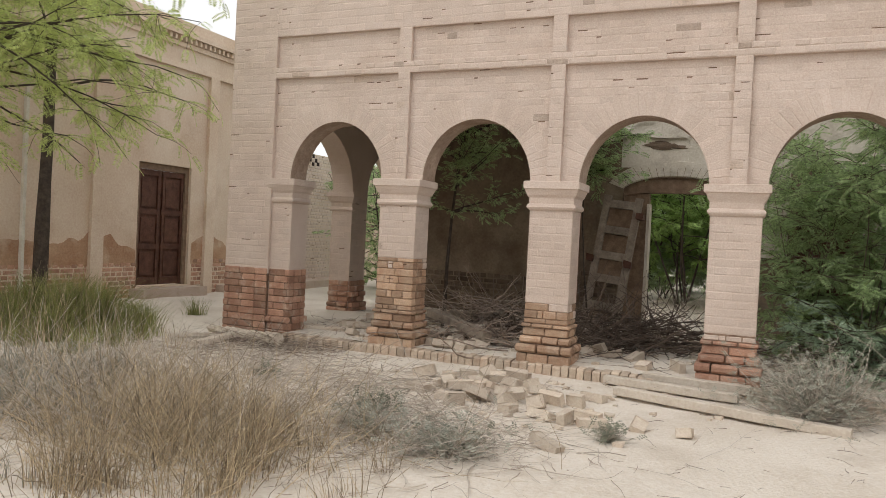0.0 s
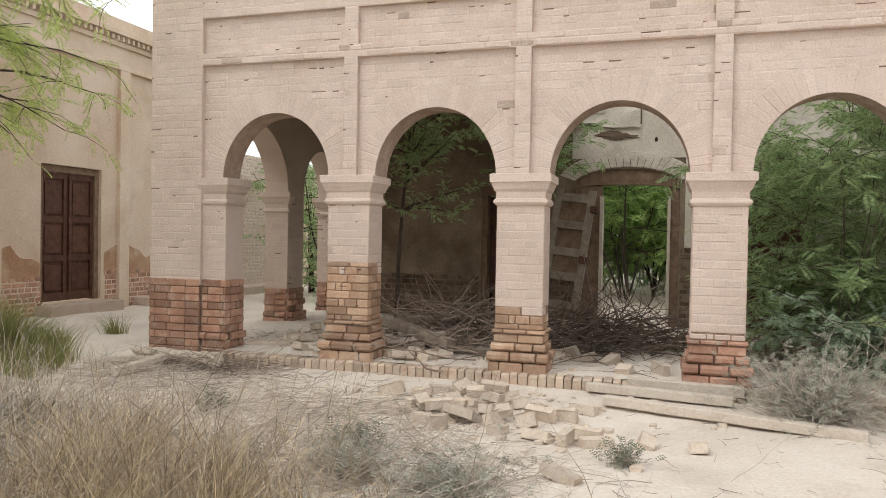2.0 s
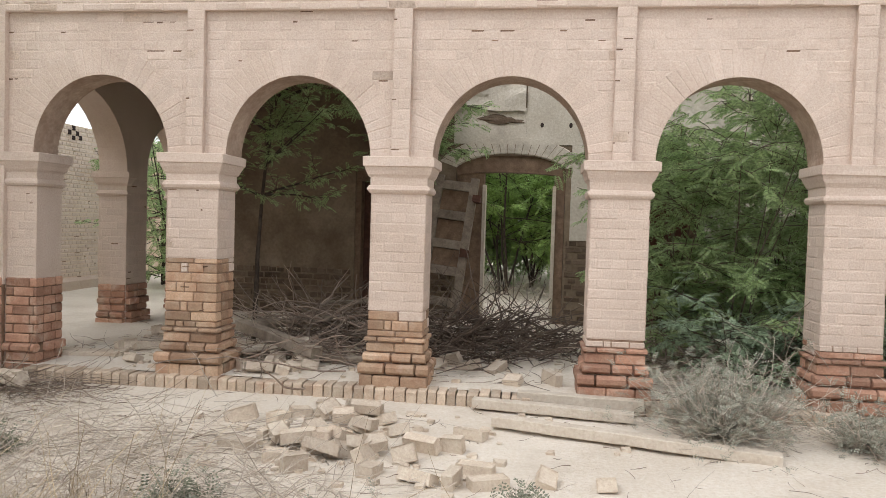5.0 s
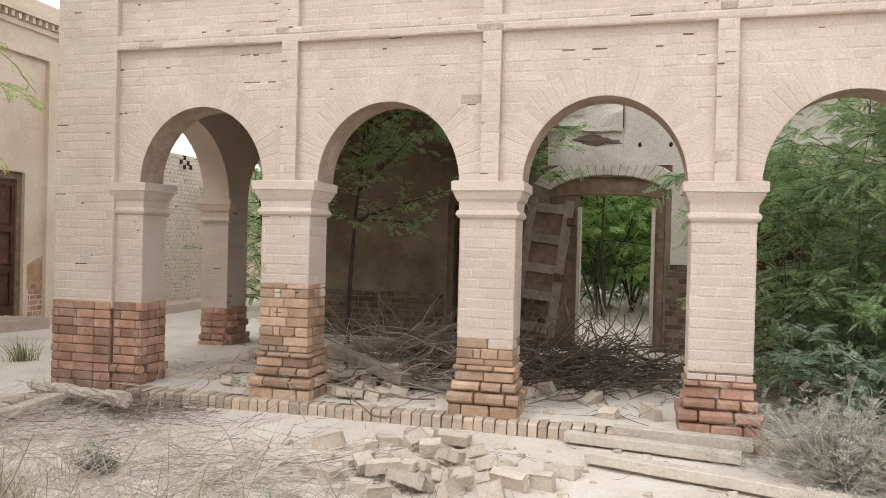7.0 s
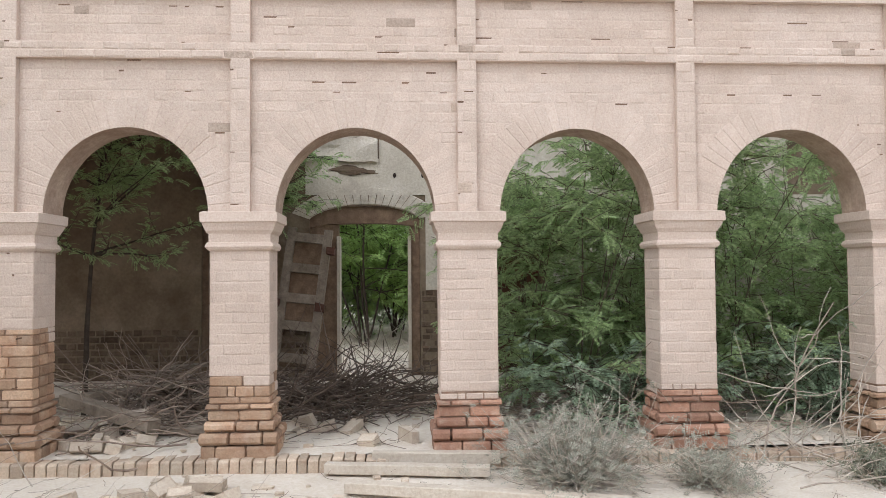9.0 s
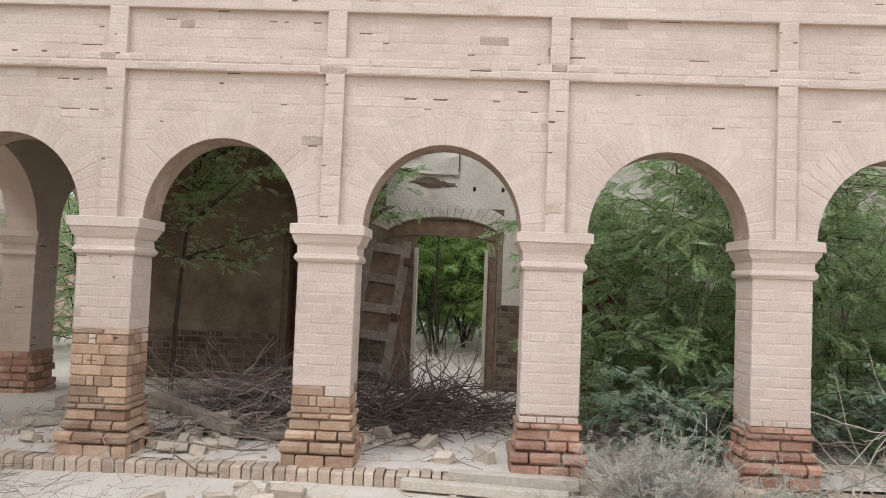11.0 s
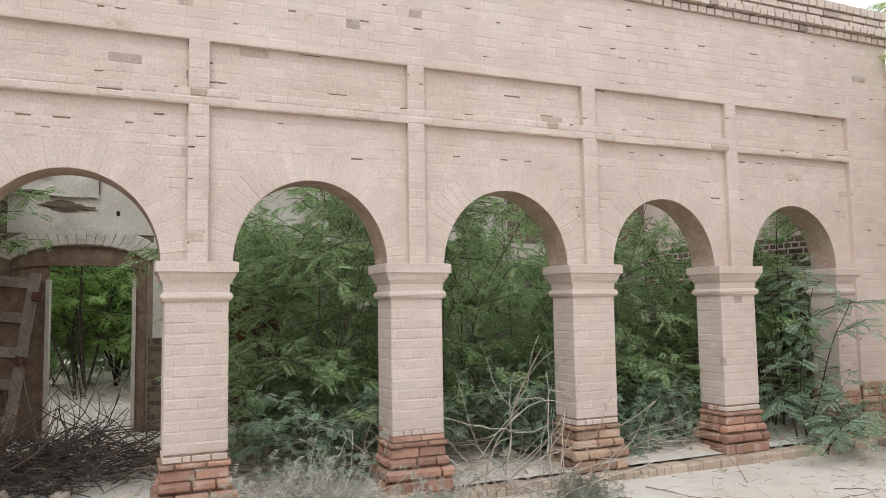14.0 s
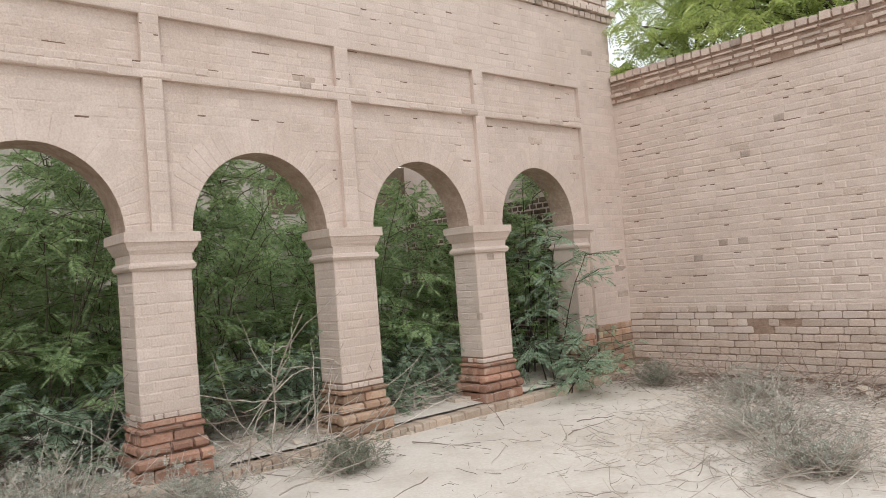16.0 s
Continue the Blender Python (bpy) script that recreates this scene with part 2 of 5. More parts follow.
def lay(main, dark, u0, u1, z0, z1, place, seed, cuts=None, course=0.083, gap=0.001, proud=(0.0004, 0.0034), dark_share=0.013, skip=0.0, soft=0.012, open_joints=0.075, back=-0.0005):
    """Courses of brick over a stretch of wall, stretchers and headers in turn; cuts(z) gives the stretches left out."""
    rng = random.Random(seed)
    n = max(1, round((z1 - z0) / course))
    h = (z1 - z0) / n
    for i in range(n):
        za, zb = z0 + i * h, z0 + (i + 1) * h
        holes = cuts((za + zb) / 2) if cuts else []
        unit = 0.245 if i % 2 == 0 else 0.1225
        u = u0 - (rng.uniform(0, 0.02) + (0.06 if i % 2 else 0.0) + 0.1225 * (i % 4 == 2))
        while u < u1 - 0.005:
            w = unit * rng.uniform(0.96, 1.04)
            pieces = [(max(u, u0), min(u + w, u1))]
            for a, b in holes:
                nxt = []
                for p, q in pieces:
                    if b <= p or a >= q:
                        nxt.append((p, q))
                    else:
                        if a - p > 0.02:
                            nxt.append((p, a))
                        if q - b > 0.02:
                            nxt.append((b, q))
                pieces = nxt
            for p, q in pieces:
                if q - p < 0.02 or rng.random() < skip:
                    continue
                g = gap * rng.uniform(0.3, 1.3)
                d = dark if (dark and rng.random() < dark_share) else main
                top = zb - g / 2
                if rng.random() < open_joints:
                    top -= rng.uniform(0.005, 0.012)
                    cut = rng.uniform(0.25, 1.0)
                    JOINTS.add([place(p, 0.0012, top - 0.002), place(q - 0.88 * (q - p) * cut, 0.0012, top - 0.002), place(q - 0.8 * (q - p) * cut, 0.0012, zb), place(p, 0.0012, zb)], ((0, 1, 2, 3),))
                flat_brick(d, place, p + g / 2, q - g / 2, za + g / 2, top, rng.uniform(*proud), rng, soft, back if gap < 0.004 else -0.006)
            u += w


def unit_brick(seed, cham=(0.035, 0.08, 0.11), rough=0.016):
    """A worn brick filling a unit cube, to be scaled: its arrises cut back by the given shares."""
    rng = random.Random(seed)
    bm = bmesh.new()
    a = [0.5 - c for c in cham]
    for sx in (-1, 1):
        for sy in (-1, 1):
            for sz in (-1, 1):
                for k in range(3):
                    p = [sx * 0.5, sy * 0.5, sz * 0.5]
                    for m in range(3):
                        if m != k:
                            p[m] = (sx, sy, sz)[m] * a[m]
                    bm.verts.new([c + rng.uniform(-rough, rough) for c in p])
    bmesh.ops.convex_hull(bm, input=bm.verts)
    me = bpy.data.meshes.new("brick")
    bm.to_mesh(me)
    bm.free()
    return me


UNIT = [unit_brick(i) for i in range(6)]
UNIT_ROUND = [unit_brick(20 + i, (0.04, 0.3, 0.28), 0.01) for i in range(4)]
UNIT_LOOSE = [unit_brick(40 + i, (0.04, 0.07, 0.1), 0.03) for i in range(6)]


def with_material(meshes, mat):
    out = []
    for me in meshes:
        c = me.copy()
        c.materials.append(mat)
        out.append(c)
    return out


def brick_piece(meshes, rng, parent, centre, size, turn=0.0):
    ob = new("brick", rng.choice(meshes))
    ob.parent = parent
    ob.location, ob.scale, ob.rotation_euler = centre, size, (0, 0, turn)
    return ob


# ---- plan of the arcade ----
XL, XR = -2.37, 11.62
BAY, SPAN, SPRING, RISE = 1.8055, 0.64, 1.9, 0.7
ARCHES = [-0.825 + BAY * i for i in range(7)]
PIERS = [0.075 + BAY * i for i in range(6)]
Z_BAND, Z_UP, Z_CORNICE, Z_TOP = 3.14, 3.655, 4.6, 4.98
BACK = 4.15
DEEP = 0.38
GROUND = -0.08


def ground_z(x, y):
    near = 1.0 if -14 < x < 16 and -12 < y < 14 else 0.0
    dip = 0.045 * noise.noise((x * 0.45, y * 0.45, 0.3)) + 0.018 * noise.noise((x * 1.9, y * 1.9, 1.7)) + 0.007 * noise.noise((x * 6, y * 6, 3))
    return GROUND + dip * near * (0.35 if -0.7 < y < 0.3 else 1.0) - 0.01
# ---- ground: one sheet, finer near the walk ----
axis_x = sorted(set([-90, -50, -30, -20, 22, 32, 55, 90] + [round(-14 + 0.16 * i, 3) for i in range(189)]))
axis_y = sorted(set([-70, -40, -20, 18, 25, 40, 70, 130] + [round(-12 + 0.16 * i, 3) for i in range(164)]))
soup = Soup()
soup.v = [(x, y, ground_z(x, y)) for y in axis_y for x in axis_x]
nx = len(axis_x)
soup.f = [(j * nx + i, j * nx + i + 1, (j + 1) * nx + i + 1, (j + 1) * nx + i) for j in range(len(axis_y) - 1) for i in range(nx - 1)]
tagged(soup.make("ground", SAND, smooth=True), "pale sandy courtyard ground, dry and trodden", "ground", kind="structure")
soup = Soup()
fx, fy = [XL + 0.02 + 0.2 * i for i in range(70)], [-0.02 + 0.17 * i for i in range(27)]
soup.v = [(x, y, 0.008 + 0.02 * noise.noise((x * 1.4, y * 1.4, 5)) + (0.02 * min(1, y) if y > 0 else 0)) for y in fy for x in fx]
soup.f = [(j * 70 + i, j * 70 + i + 1, (j + 1) * 70 + i + 1, (j + 1) * 70 + i) for j in range(26) for i in range(69)]
tagged(soup.make("floor", SAND, smooth=True), "dusty earth floor of the arcade", "floor", kind="structure")

# ---- front wall ----
S1, S8 = -1.707, 10.885
bm = bmesh.new()
arch_wall(bm, XL + 0.3, XR - 0.3, Z_CORNICE, [(c, SPAN, SPRING, RISE, SPRING) for c in ARCHES], 0.04, DEEP, lambda u, v, z: (u, v, z), z_low=SPRING, steps=28)
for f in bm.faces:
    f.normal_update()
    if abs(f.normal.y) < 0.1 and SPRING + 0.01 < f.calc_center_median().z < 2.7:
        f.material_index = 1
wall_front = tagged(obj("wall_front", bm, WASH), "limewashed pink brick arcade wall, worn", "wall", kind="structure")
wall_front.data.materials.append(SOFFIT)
J0, J1 = ARCHES[0] - SPAN, ARCHES[-1] + SPAN
for a, b in ((XL, S1), (S8, XR)):
    part("corner_pilaster", box(a, b, -0.012, DEEP, -0.3, Z_CORNICE), WASH, wall_front)
for a, b in ((S1 - 0.02, J0 + 0.05), (J1 - 0.05, S8 + 0.02)):
    part("respond", box(a, b, 0.03, DEEP - 0.005, -0.3, SPRING - 0.05), WASH, wall_front)
part("lower_band", box(S1, S8, -0.012, 0.06, Z_BAND, Z_BAND + 0.13), WASH, wall_front)
part("upper_band", box(S1, S8, -0.012, 0.06, Z_UP, Z_CORNICE), WASH, wall_front)
for c in PIERS:
    part("strip", box(c - 0.075, c + 0.075, -0.012, 0.06, SPRING, Z_BAND), WASH, wall_front)
    part("strip", box(c - 0.075, c + 0.075, -0.012, 0.06, Z_BAND + 0.13, Z_UP), WASH, wall_front)


def ring_cut(z):
    out = []
    r, rise = SPAN + 0.235, RISE + 0.235
    k = (z - SPRING) / rise
    if 0 <= k < 1:
        w = r * math.sqrt(1 - k * k)
        out = [(c - w, c + w) for c in ARCHES]
    return out


FRONT = lambda o: (lambda u, d, z: (u, o - d, z))
main, dark = Soup(), Soup()
edges = [S1] + [x for c in PIERS for x in (c - 0.075, c + 0.075)] + [S8]
for i in range(7):
    a, b = edges[2 * i], edges[2 * i + 1]
    lay(main, dark, a, b, SPRING, Z_BAND, FRONT(0.04), 100 + i, ring_cut)
    lay(main, dark, a, b, Z_BAND + 0.13, Z_UP, FRONT(0.04), 120 + i, course=0.077)
for i, c in enumerate(PIERS):
    lay(main, dark, c - 0.077, c + 0.077, SPRING, Z_BAND, FRONT(-0.012), 140 + i)
    lay(main, dark, c - 0.077, c + 0.077, Z_BAND + 0.13, Z_UP, FRONT(-0.012), 150 + i, course=0.077)
lay(main, dark, S1, S8, Z_BAND, Z_BAND + 0.13, FRONT(-0.012), 160, course=0.065, dark_share=0.03, proud=(0.001, 0.009))
lay(main, dark, S1, S8, Z_UP, Z_CORNICE, FRONT(-0.012), 161, dark_share=0.02)
lay(main, dark, XL, S1, 0.72, Z_CORNICE, FRONT(-0.012), 162)
lay(main, dark, S8, XR, 0.6, Z_CORNICE, FRONT(-0.012), 163, proud=(0.0003, 0.003))
lay(main, dark, S1, J0 + 0.05, 0.72, 1.62, FRONT(0.03), 164)
lay(main, dark, J1 - 0.05, S8, 0.5, 1.62, FRONT(0.03), 165)
# voussoirs
rng = random.Random(7)
for c in ARCHES:
    n = 30
    for i in range(n):
        a0, a1 = math.pi * (i + 0.1) / n, math.pi * (i + 0.9) / n
        r1 = 0.235 if i % 2 else rng.choice((0.235, 0.235, 0.12))
        pr = rng.uniform(0.0005, 0.004)
        q = lambda a, d, o: (c + (SPAN + d) * math.cos(a), 0.04 - o, SPRING + (RISE + d) * math.sin(a))
        main.add([q(a0, 0.002, pr), q(a1, 0.002, pr), q(a1, r1, pr), q(a0, r1, pr), q(a0 - 0.006, -0.002, -0.0005), q(a1 + 0.006, -0.002, -0.0005), q(a1 + 0.006, r1 + 0.012, -0.0005), q(a0 - 0.006, r1 + 0.012, -0.0005)], PILLOW)
tagged(main.make("painted_brick", WASH, wall_front), kind="stuff")
tagged(dark.make("bare_brick", WASH_BARE, wall_front), kind="stuff")

# cornice of brick courses, with tilted coping bricks on top
cornice = part("cornice", box(XL + 0.01, XR - 0.01, 0.02, DEEP - 0.01, Z_CORNICE, Z_TOP - 0.01), WASH, wall_front)
main, dark = Soup(), Soup()
for z0, z1, out in ((4.6, 4.68, 0.05), (4.685, 4.76, 0.1), (4.765, 4.84, 0.02), (4.845, 4.92, 0.03), (4.925, 5.03, 0.05)):
    rng = random.Random(int(z0 * 1000))
    x = XL - out
    while x < XR + out:
        w = 0.12 * rng.uniform(0.9, 1.1) if z0 > 4.9 or out > 0.04 else 0.24 * rng.uniform(0.95, 1.05)
        xe = min(x + w, XR + out)
        flat_brick(main if rng.random() > 0.05 else dark, FRONT(0.0), x + 0.003, xe - 0.003, z0, z1 - 0.004, out + rng.uniform(-0.006, 0.006), rng, 0.006, -0.3)
        x = xe
        if xe >= XR + out - 1e-6:
            break
for z0, z1, out in ((4.6, 4.68, 0.05), (4.685, 4.76, 0.1), (4.765, 5.02, 0.02)):
    for x0, x1 in ((XL - out, XL + 0.01), (XR - 0.01, XR + out)):
        k = len(main.v)
        main.v.extend([(x, y, z) for z in (z0, z1 - 0.004) for x, y in ((x0, -out), (x1, -out), (x1, DEEP), (x0, DEEP))])
        main.f.extend([tuple(k + i for i in f) for f in ((0, 1, 2, 3), (4, 5, 6, 7), (0, 1, 5, 4), (1, 2, 6, 5), (2, 3, 7, 6), (3, 0, 4, 7))])
tagged(main.make("coping_brick", WASH, cornice), kind="stuff")
tagged(dark.make("bare_coping_brick", WASH_BARE, cornice), kind="stuff")


def capital(cx, cy, hx, hy):
    bm = bmesh.new()
    lathe_square(bm, [(0, 1.6), (0.018, 1.612), (0.028, 1.63), (0.028, 1.645), (0.018, 1.663), (0.006, 1.67), (0.008, 1.73), (0.018, 1.742), (0.028, 1.76), (0.04, 1.79), (0.05, 1.82), (0.064, 1.826), (0.066, 1.9), (0.04, 1.906)], hx, hy, cx, cy)
    for v in bm.verts:
        v.co += Vector((random.uniform(-0.004, 0.004), random.uniform(-0.004, 0.004), random.uniform(-0.003, 0.003)))
    return bm


RED = with_material(UNIT, BRICK)
RED_ROUND = with_material(UNIT_ROUND, BRICK)
TAN = material("tan_brick", (0.48, 0.345, 0.24), 0.92, (0.38, 0.235, 0.155), 5, 0.6, 60, 0.3, (0.58, 0.47, 0.37), 6.0, 0.7)
TAN_U, TAN_ROUND = with_material(UNIT, TAN), with_material(UNIT_ROUND, TAN)


BED = material("dusty_mortar", (0.42, 0.31, 0.235), 0.95, (0.27, 0.18, 0.13), 9, 0.6, 50, 0.0)
WASHED = with_material(UNIT, WASH)


def square_course(parent, rng, grow, z0, z1, pattern, meshes, depth=0.11, worn=0.0):
    """One course of bricks round a pier of half-widths PIER_X and PIER_Y, standing out by grow."""
    h, gap = z1 - z0, 0.009
    zc = (z0 + z1) / 2
    for side in range(4):
        ang = side * math.pi / 2
        hw, out0 = (PIER_X + grow, PIER_Y + grow) if side % 2 == 0 else (PIER_Y + grow, PIER_X + grow)
        span0, span1 = (-hw, hw) if side % 2 == 0 else (-hw + depth + 0.004, hw - depth - 0.004)
        u = span0
        shares = pattern if side == 0 else (1, 1) if side == 2 else (1, 0.9)[(rng.random() < 0.5):]
        for share in shares:
            w = (span1 - span0) * share / sum(shares)
            c = u + w / 2
            out = out0 - depth / 2 + rng.uniform(-0.005, 0.005)
            x, y = c, -out
            px, py = x * math.cos(ang) - y * math.sin(ang), x * math.sin(ang) + y * math.cos(ang)
            brick_piece(WASHED if rng.random() < worn else meshes, rng, parent, (px, py, zc), (w - gap * rng.uniform(0.6, 1.2), depth, h - gap * rng.uniform(0.4, 0.8)), ang)
            u += w


PIER_X, PIER_Y = 0.234, 0.18


def pier(cx, wash_from, seed, cols, rounds, label):
    rng = random.Random(seed)
    e = empty("brick_pier", (cx, PIER_Y - 0.017, 0.012), label, "pier", "arcade piers")
    hx, hy = PIER_X, PIER_Y
    part("core", box(-hx + 0.012, hx - 0.012, -hy + 0.012, hy - 0.012, -0.1, wash_from), BED, e, "recessed mortar")
    part("shaft", box(-hx + 0.004, hx - 0.004, -hy + 0.004, hy - 0.004, wash_from, 1.64), WASH, e, "limewashed shaft")
    part("capital", capital(0, 0, hx, hy), WASH, e, "moulded capital with a square slab")
    main, dark = Soup(), Soup()
    for k, (w, f) in enumerate(((hx, lambda u, d, z: (u, -hy - d + 0.004, z)), (hy, lambda u, d, z: (hx + d - 0.004, u, z)), (hx, lambda u, d, z: (-u, hy + d - 0.004, z)), (hy, lambda u, d, z: (-hx - d + 0.004, -u, z)))):
        lay(main, dark, -w, w, wash_from, 1.6, f, seed * 10 + k, proud=(0.001, 0.0035), dark_share=0.006, open_joints=0.015)
    tagged(main.make("painted_brick", WASH, e), kind="stuff")
    if dark.v:
        tagged(dark.make("bare_brick", WASH_BARE, e), kind="stuff")
    square_course(e, rng, 0.056, -0.02, 0.085, (1, 1, 0.55) if seed % 2 else (0.5, 1, 1), cols)
    square_course(e, rng, 0.072, 0.09, 0.182, (0.6, 1, 0.8) if seed % 2 else (1, 1.1, 0.5), rounds)
    square_course(e, rng, 0.04, 0.186, 0.268, (1, 0.7, 0.5), rounds)
    square_course(e, rng, 0.013, 0.272, 0.352, (1, 1), cols)
    square_course(e, rng, 0.03, 0.357, 0.4, (0.5, 1, 0.8), rounds)
    z, i = 0.404, 0
    while z < wash_from - 0.02:
        h = min(0.084 if i else 0.05, wash_from - z)
        square_course(e, rng, 0.004, z, z + h, ((1, 1), (0.8, 0.35, 0.8, 0.7), (1.1, 0.9), (0.5, 0.35, 0.55, 0.9))[(i + seed) % 4], cols, worn=0.65 if z > wash_from - 0.1 else 0.3 if z > wash_from - 0.19 else 0.02)
        z += h
        i += 1
    return e


for i, (c, w) in enumerate(zip(PIERS, (1.0, 0.62, 0.47, 0.5, 0.47, 0.47))):
    c -= 0.018 if i > 2 else 0.0
    tan = i in (0, 1, 4)
    pier(c, w, 11 + i, TAN_U if i == 0 else RED if not tan else TAN_U, TAN_ROUND if tan else RED_ROUND,
         "brick pier with moulded capital, limewash fallen off the lower half" if i == 0 else "limewashed brick pier with moulded capital and bare brick base")
for x0, x1, nm in ((S1, J0 + 0.05, "w"), (J1 - 0.05, S8, "e")):
    part("respond_capital", capital((x0 + x1) / 2, 0.203, (x1 - x0) / 2, 0.177), WASH, wall_front)

# bare brick feet of the corners
rng = random.Random(5)
for x0, x1, top, out in ((XL, S1 - 0.002, 0.72, -0.012), (S1 + 0.002, J0 + 0.072, 0.72, 0.03), (J1 - 0.072, S8 - 0.002, 0.5, 0.03), (S8, XR, 0.58, -0.012)):
    z, i = -0.06, 0
    while z < top - 0.02:
        x = x0 - (0.0 if i % 2 else 0.12)
        while x < x1 - 0.01:
            w = 0.24 if i % 2 else 0.2
            a, b = max(x, x0), min(x + w, x1)
            if b - a > 0.03:
                bulge = 0.045 if 0.06 < z < 0.16 and x0 != XL and x0 != S8 else 0.0
                brick_piece(RED_ROUND if bulge else (TAN_U if x0 == S8 else RED), rng, wall_front, ((a + b) / 2, out + 0.03 - bulge + rng.uniform(-0.004, 0.004), z + 0.042), (b - a - 0.009, 0.1, 0.076))
            x += w
        z += 0.084
        i += 1
for x0, x1, y0, top in ((XL + 0.01, S1 + 0.003, -0.018, 0.715), (S1 + 0.004, J0 + 0.06, 0.026, 0.715), (J1 - 0.06, S8 - 0.004, 0.026, 0.495), (S8 - 0.003, XR - 0.01, -0.018, 0.575)):
    part("core", box(x0, x1, y0, y0 + 0.03, -0.06, top), MORTAR, wall_front)
# bare feet on the inner flanks of the responds
for x, s, top in ((J0 + 0.05, 1, 0.72), (J1 - 0.05, -1, 0.5)):
    part("core", box(x - 0.008, x + 0.008, 0.06, DEEP - 0.004, -0.06, top - 0.005), MORTAR, wall_front)
    z, i = -0.06, 0
    while z < top - 0.02:
        split = 0.28 if i % 2 else 0.22
        for y0, y1 in ((0.114, split), (split, DEEP + 0.002)):
            brick_piece(RED, rng, wall_front, (x - s * 0.03 + s * (0.04 if 0.06 < z < 0.16 else 0), (y0 + y1) / 2, z + 0.042), (0.1, y1 - y0 - 0.009, 0.076))
        z += 0.084
        i += 1
# the flank of the corner towards the wing
z, i = -0.06, 0
while z < 0.7:
    for k in range(2):
        brick_piece(RED, rng, wall_front, (XL + 0.045, 0.13 + 0.17 * k + (0.03 if i % 2 else 0), z + 0.042), (0.1, 0.16, 0.076))
    z += 0.084
    i += 1

# ---- kerb of bricks on edge ----
kerb = empty("kerb", (0, 0, 0), "low kerb of weathered bricks set on edge", "kerb", kind="structure")
KERB = with_material(UNIT, material("kerb_brick", (0.57, 0.48, 0.38), 0.95, (0.48, 0.37, 0.28), 6, 0.6, 60, 0.2, (0.4, 0.24, 0.16), 3.5, 0.5))
rng = random.Random(9)
part("bedding", box(-1.5, 11.6, -0.13, 0.02, -0.4, -0.05), SAND, kerb)
x = -1.42
while x < 11.5:
    w = rng.uniform(0.075, 0.1) if x < 8 else rng.uniform(0.18, 0.25)
    brick_piece(KERB, rng, kerb, (x + w / 2, -0.055 + 0.02 * noise.noise((x * 2, 0, 0)) + rng.uniform(-0.008, 0.008), (-0.055 if x < 5.5 else -0.078) + rng.uniform(-0.01, 0.006)), (w - 0.008, 0.21, 0.13))
    x += w

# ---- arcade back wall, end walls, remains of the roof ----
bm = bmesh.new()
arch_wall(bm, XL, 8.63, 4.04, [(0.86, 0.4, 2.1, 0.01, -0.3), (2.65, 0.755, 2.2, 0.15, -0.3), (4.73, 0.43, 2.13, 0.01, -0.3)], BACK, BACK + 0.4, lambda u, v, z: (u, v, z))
# the dark plaster colour holds the shade of the roofed bays
wall_back = tagged(obj("wall_back", bm, PLASTER), "stained and broken plaster wall behind the arcade, shade put into its colour", "wall", kind="structure")
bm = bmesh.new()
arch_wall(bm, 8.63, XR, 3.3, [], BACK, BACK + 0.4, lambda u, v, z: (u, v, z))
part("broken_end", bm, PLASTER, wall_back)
XI = XL + 0.37
bm = bmesh.new()
arch_wall(bm, DEEP, BACK, 3.7, [(1.43, 1.03, SPRING, 0.93, -0.3), (3.53, 0.6, SPRING, RISE, -0.3)], XL + 0.004, XI, lambda u, v, z: (v, u, z))
wall_end = tagged(obj("wall_end_west", bm, WASH), "end wall of the arcade with two limewashed arches", "wall", kind="structure")
main, dark = Soup(), Soup()
lay(main, dark, XL, XI, 0.5, 1.62, lambda u, d, z: (u, 2.46 - d, z), 301)
lay(main, dark, XL, XI, 0.5, 1.62, lambda u, d, z: (u, 4.13 - d, z), 304)
lay(main, dark, DEEP, BACK, 2.9, 3.6, lambda u, d, z: (XI + d, u, z), 303)
lay(main, dark, 2.46, 2.93, 0.5, 1.9, lambda u, d, z: (XI + d, u, z), 302)
tagged(main.make("painted_brick", WASH, wall_end), kind="stuff")
for y in (2.475, 4.135):
    bm = bmesh.new()
    lathe_square(bm, [(0, 1.6), (0.018, 1.612), (0.03, 1.63), (0.018, 1.663), (0.006, 1.67), (0.008, 1.73), (0.036, 1.76), (0.055, 1.82), (0.066, 1.83), (0.066, 1.9)], 0.185, 0.02, (XL + XI) / 2, y)
    part("impost", bm, WASH, wall_end)
rng = random.Random(31)
for yf in (2.46, 4.13):
    for i in range(6):
        for k in range(2):
            grow = 0.05 if i < 2 else (0.03 if i == 3 else 0.0)
            brick_piece(RED_ROUND if i in (1, 3) else RED, rng, wall_end, (XL + 0.1 + 0.18 * k, yf + 0.03 - grow, 0.045 + 0.084 * i), (0.175, 0.1, 0.077))
            if yf < 3:
                brick_piece(RED, rng, wall_end, (XI - 0.02 + grow, 2.575 + 0.23 * k, 0.045 + 0.084 * i), (0.1, 0.22, 0.077))
tagged(obj("wall_end_east", box(XR - 0.37, XR - 0.004, DEEP, BACK, -0.3, 3.5), WASH), "end wall of the arcade, brick", "wall", kind="structure")
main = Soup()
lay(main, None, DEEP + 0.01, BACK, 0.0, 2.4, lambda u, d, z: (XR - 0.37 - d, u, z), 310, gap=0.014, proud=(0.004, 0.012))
# inner brick face, coloured dark for the shade of the last bay
tagged(main.make("brick_face", SHADED_BRICK, bpy.data.objects["wall_end_east"]), kind="stuff")
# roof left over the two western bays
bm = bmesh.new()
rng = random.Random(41)
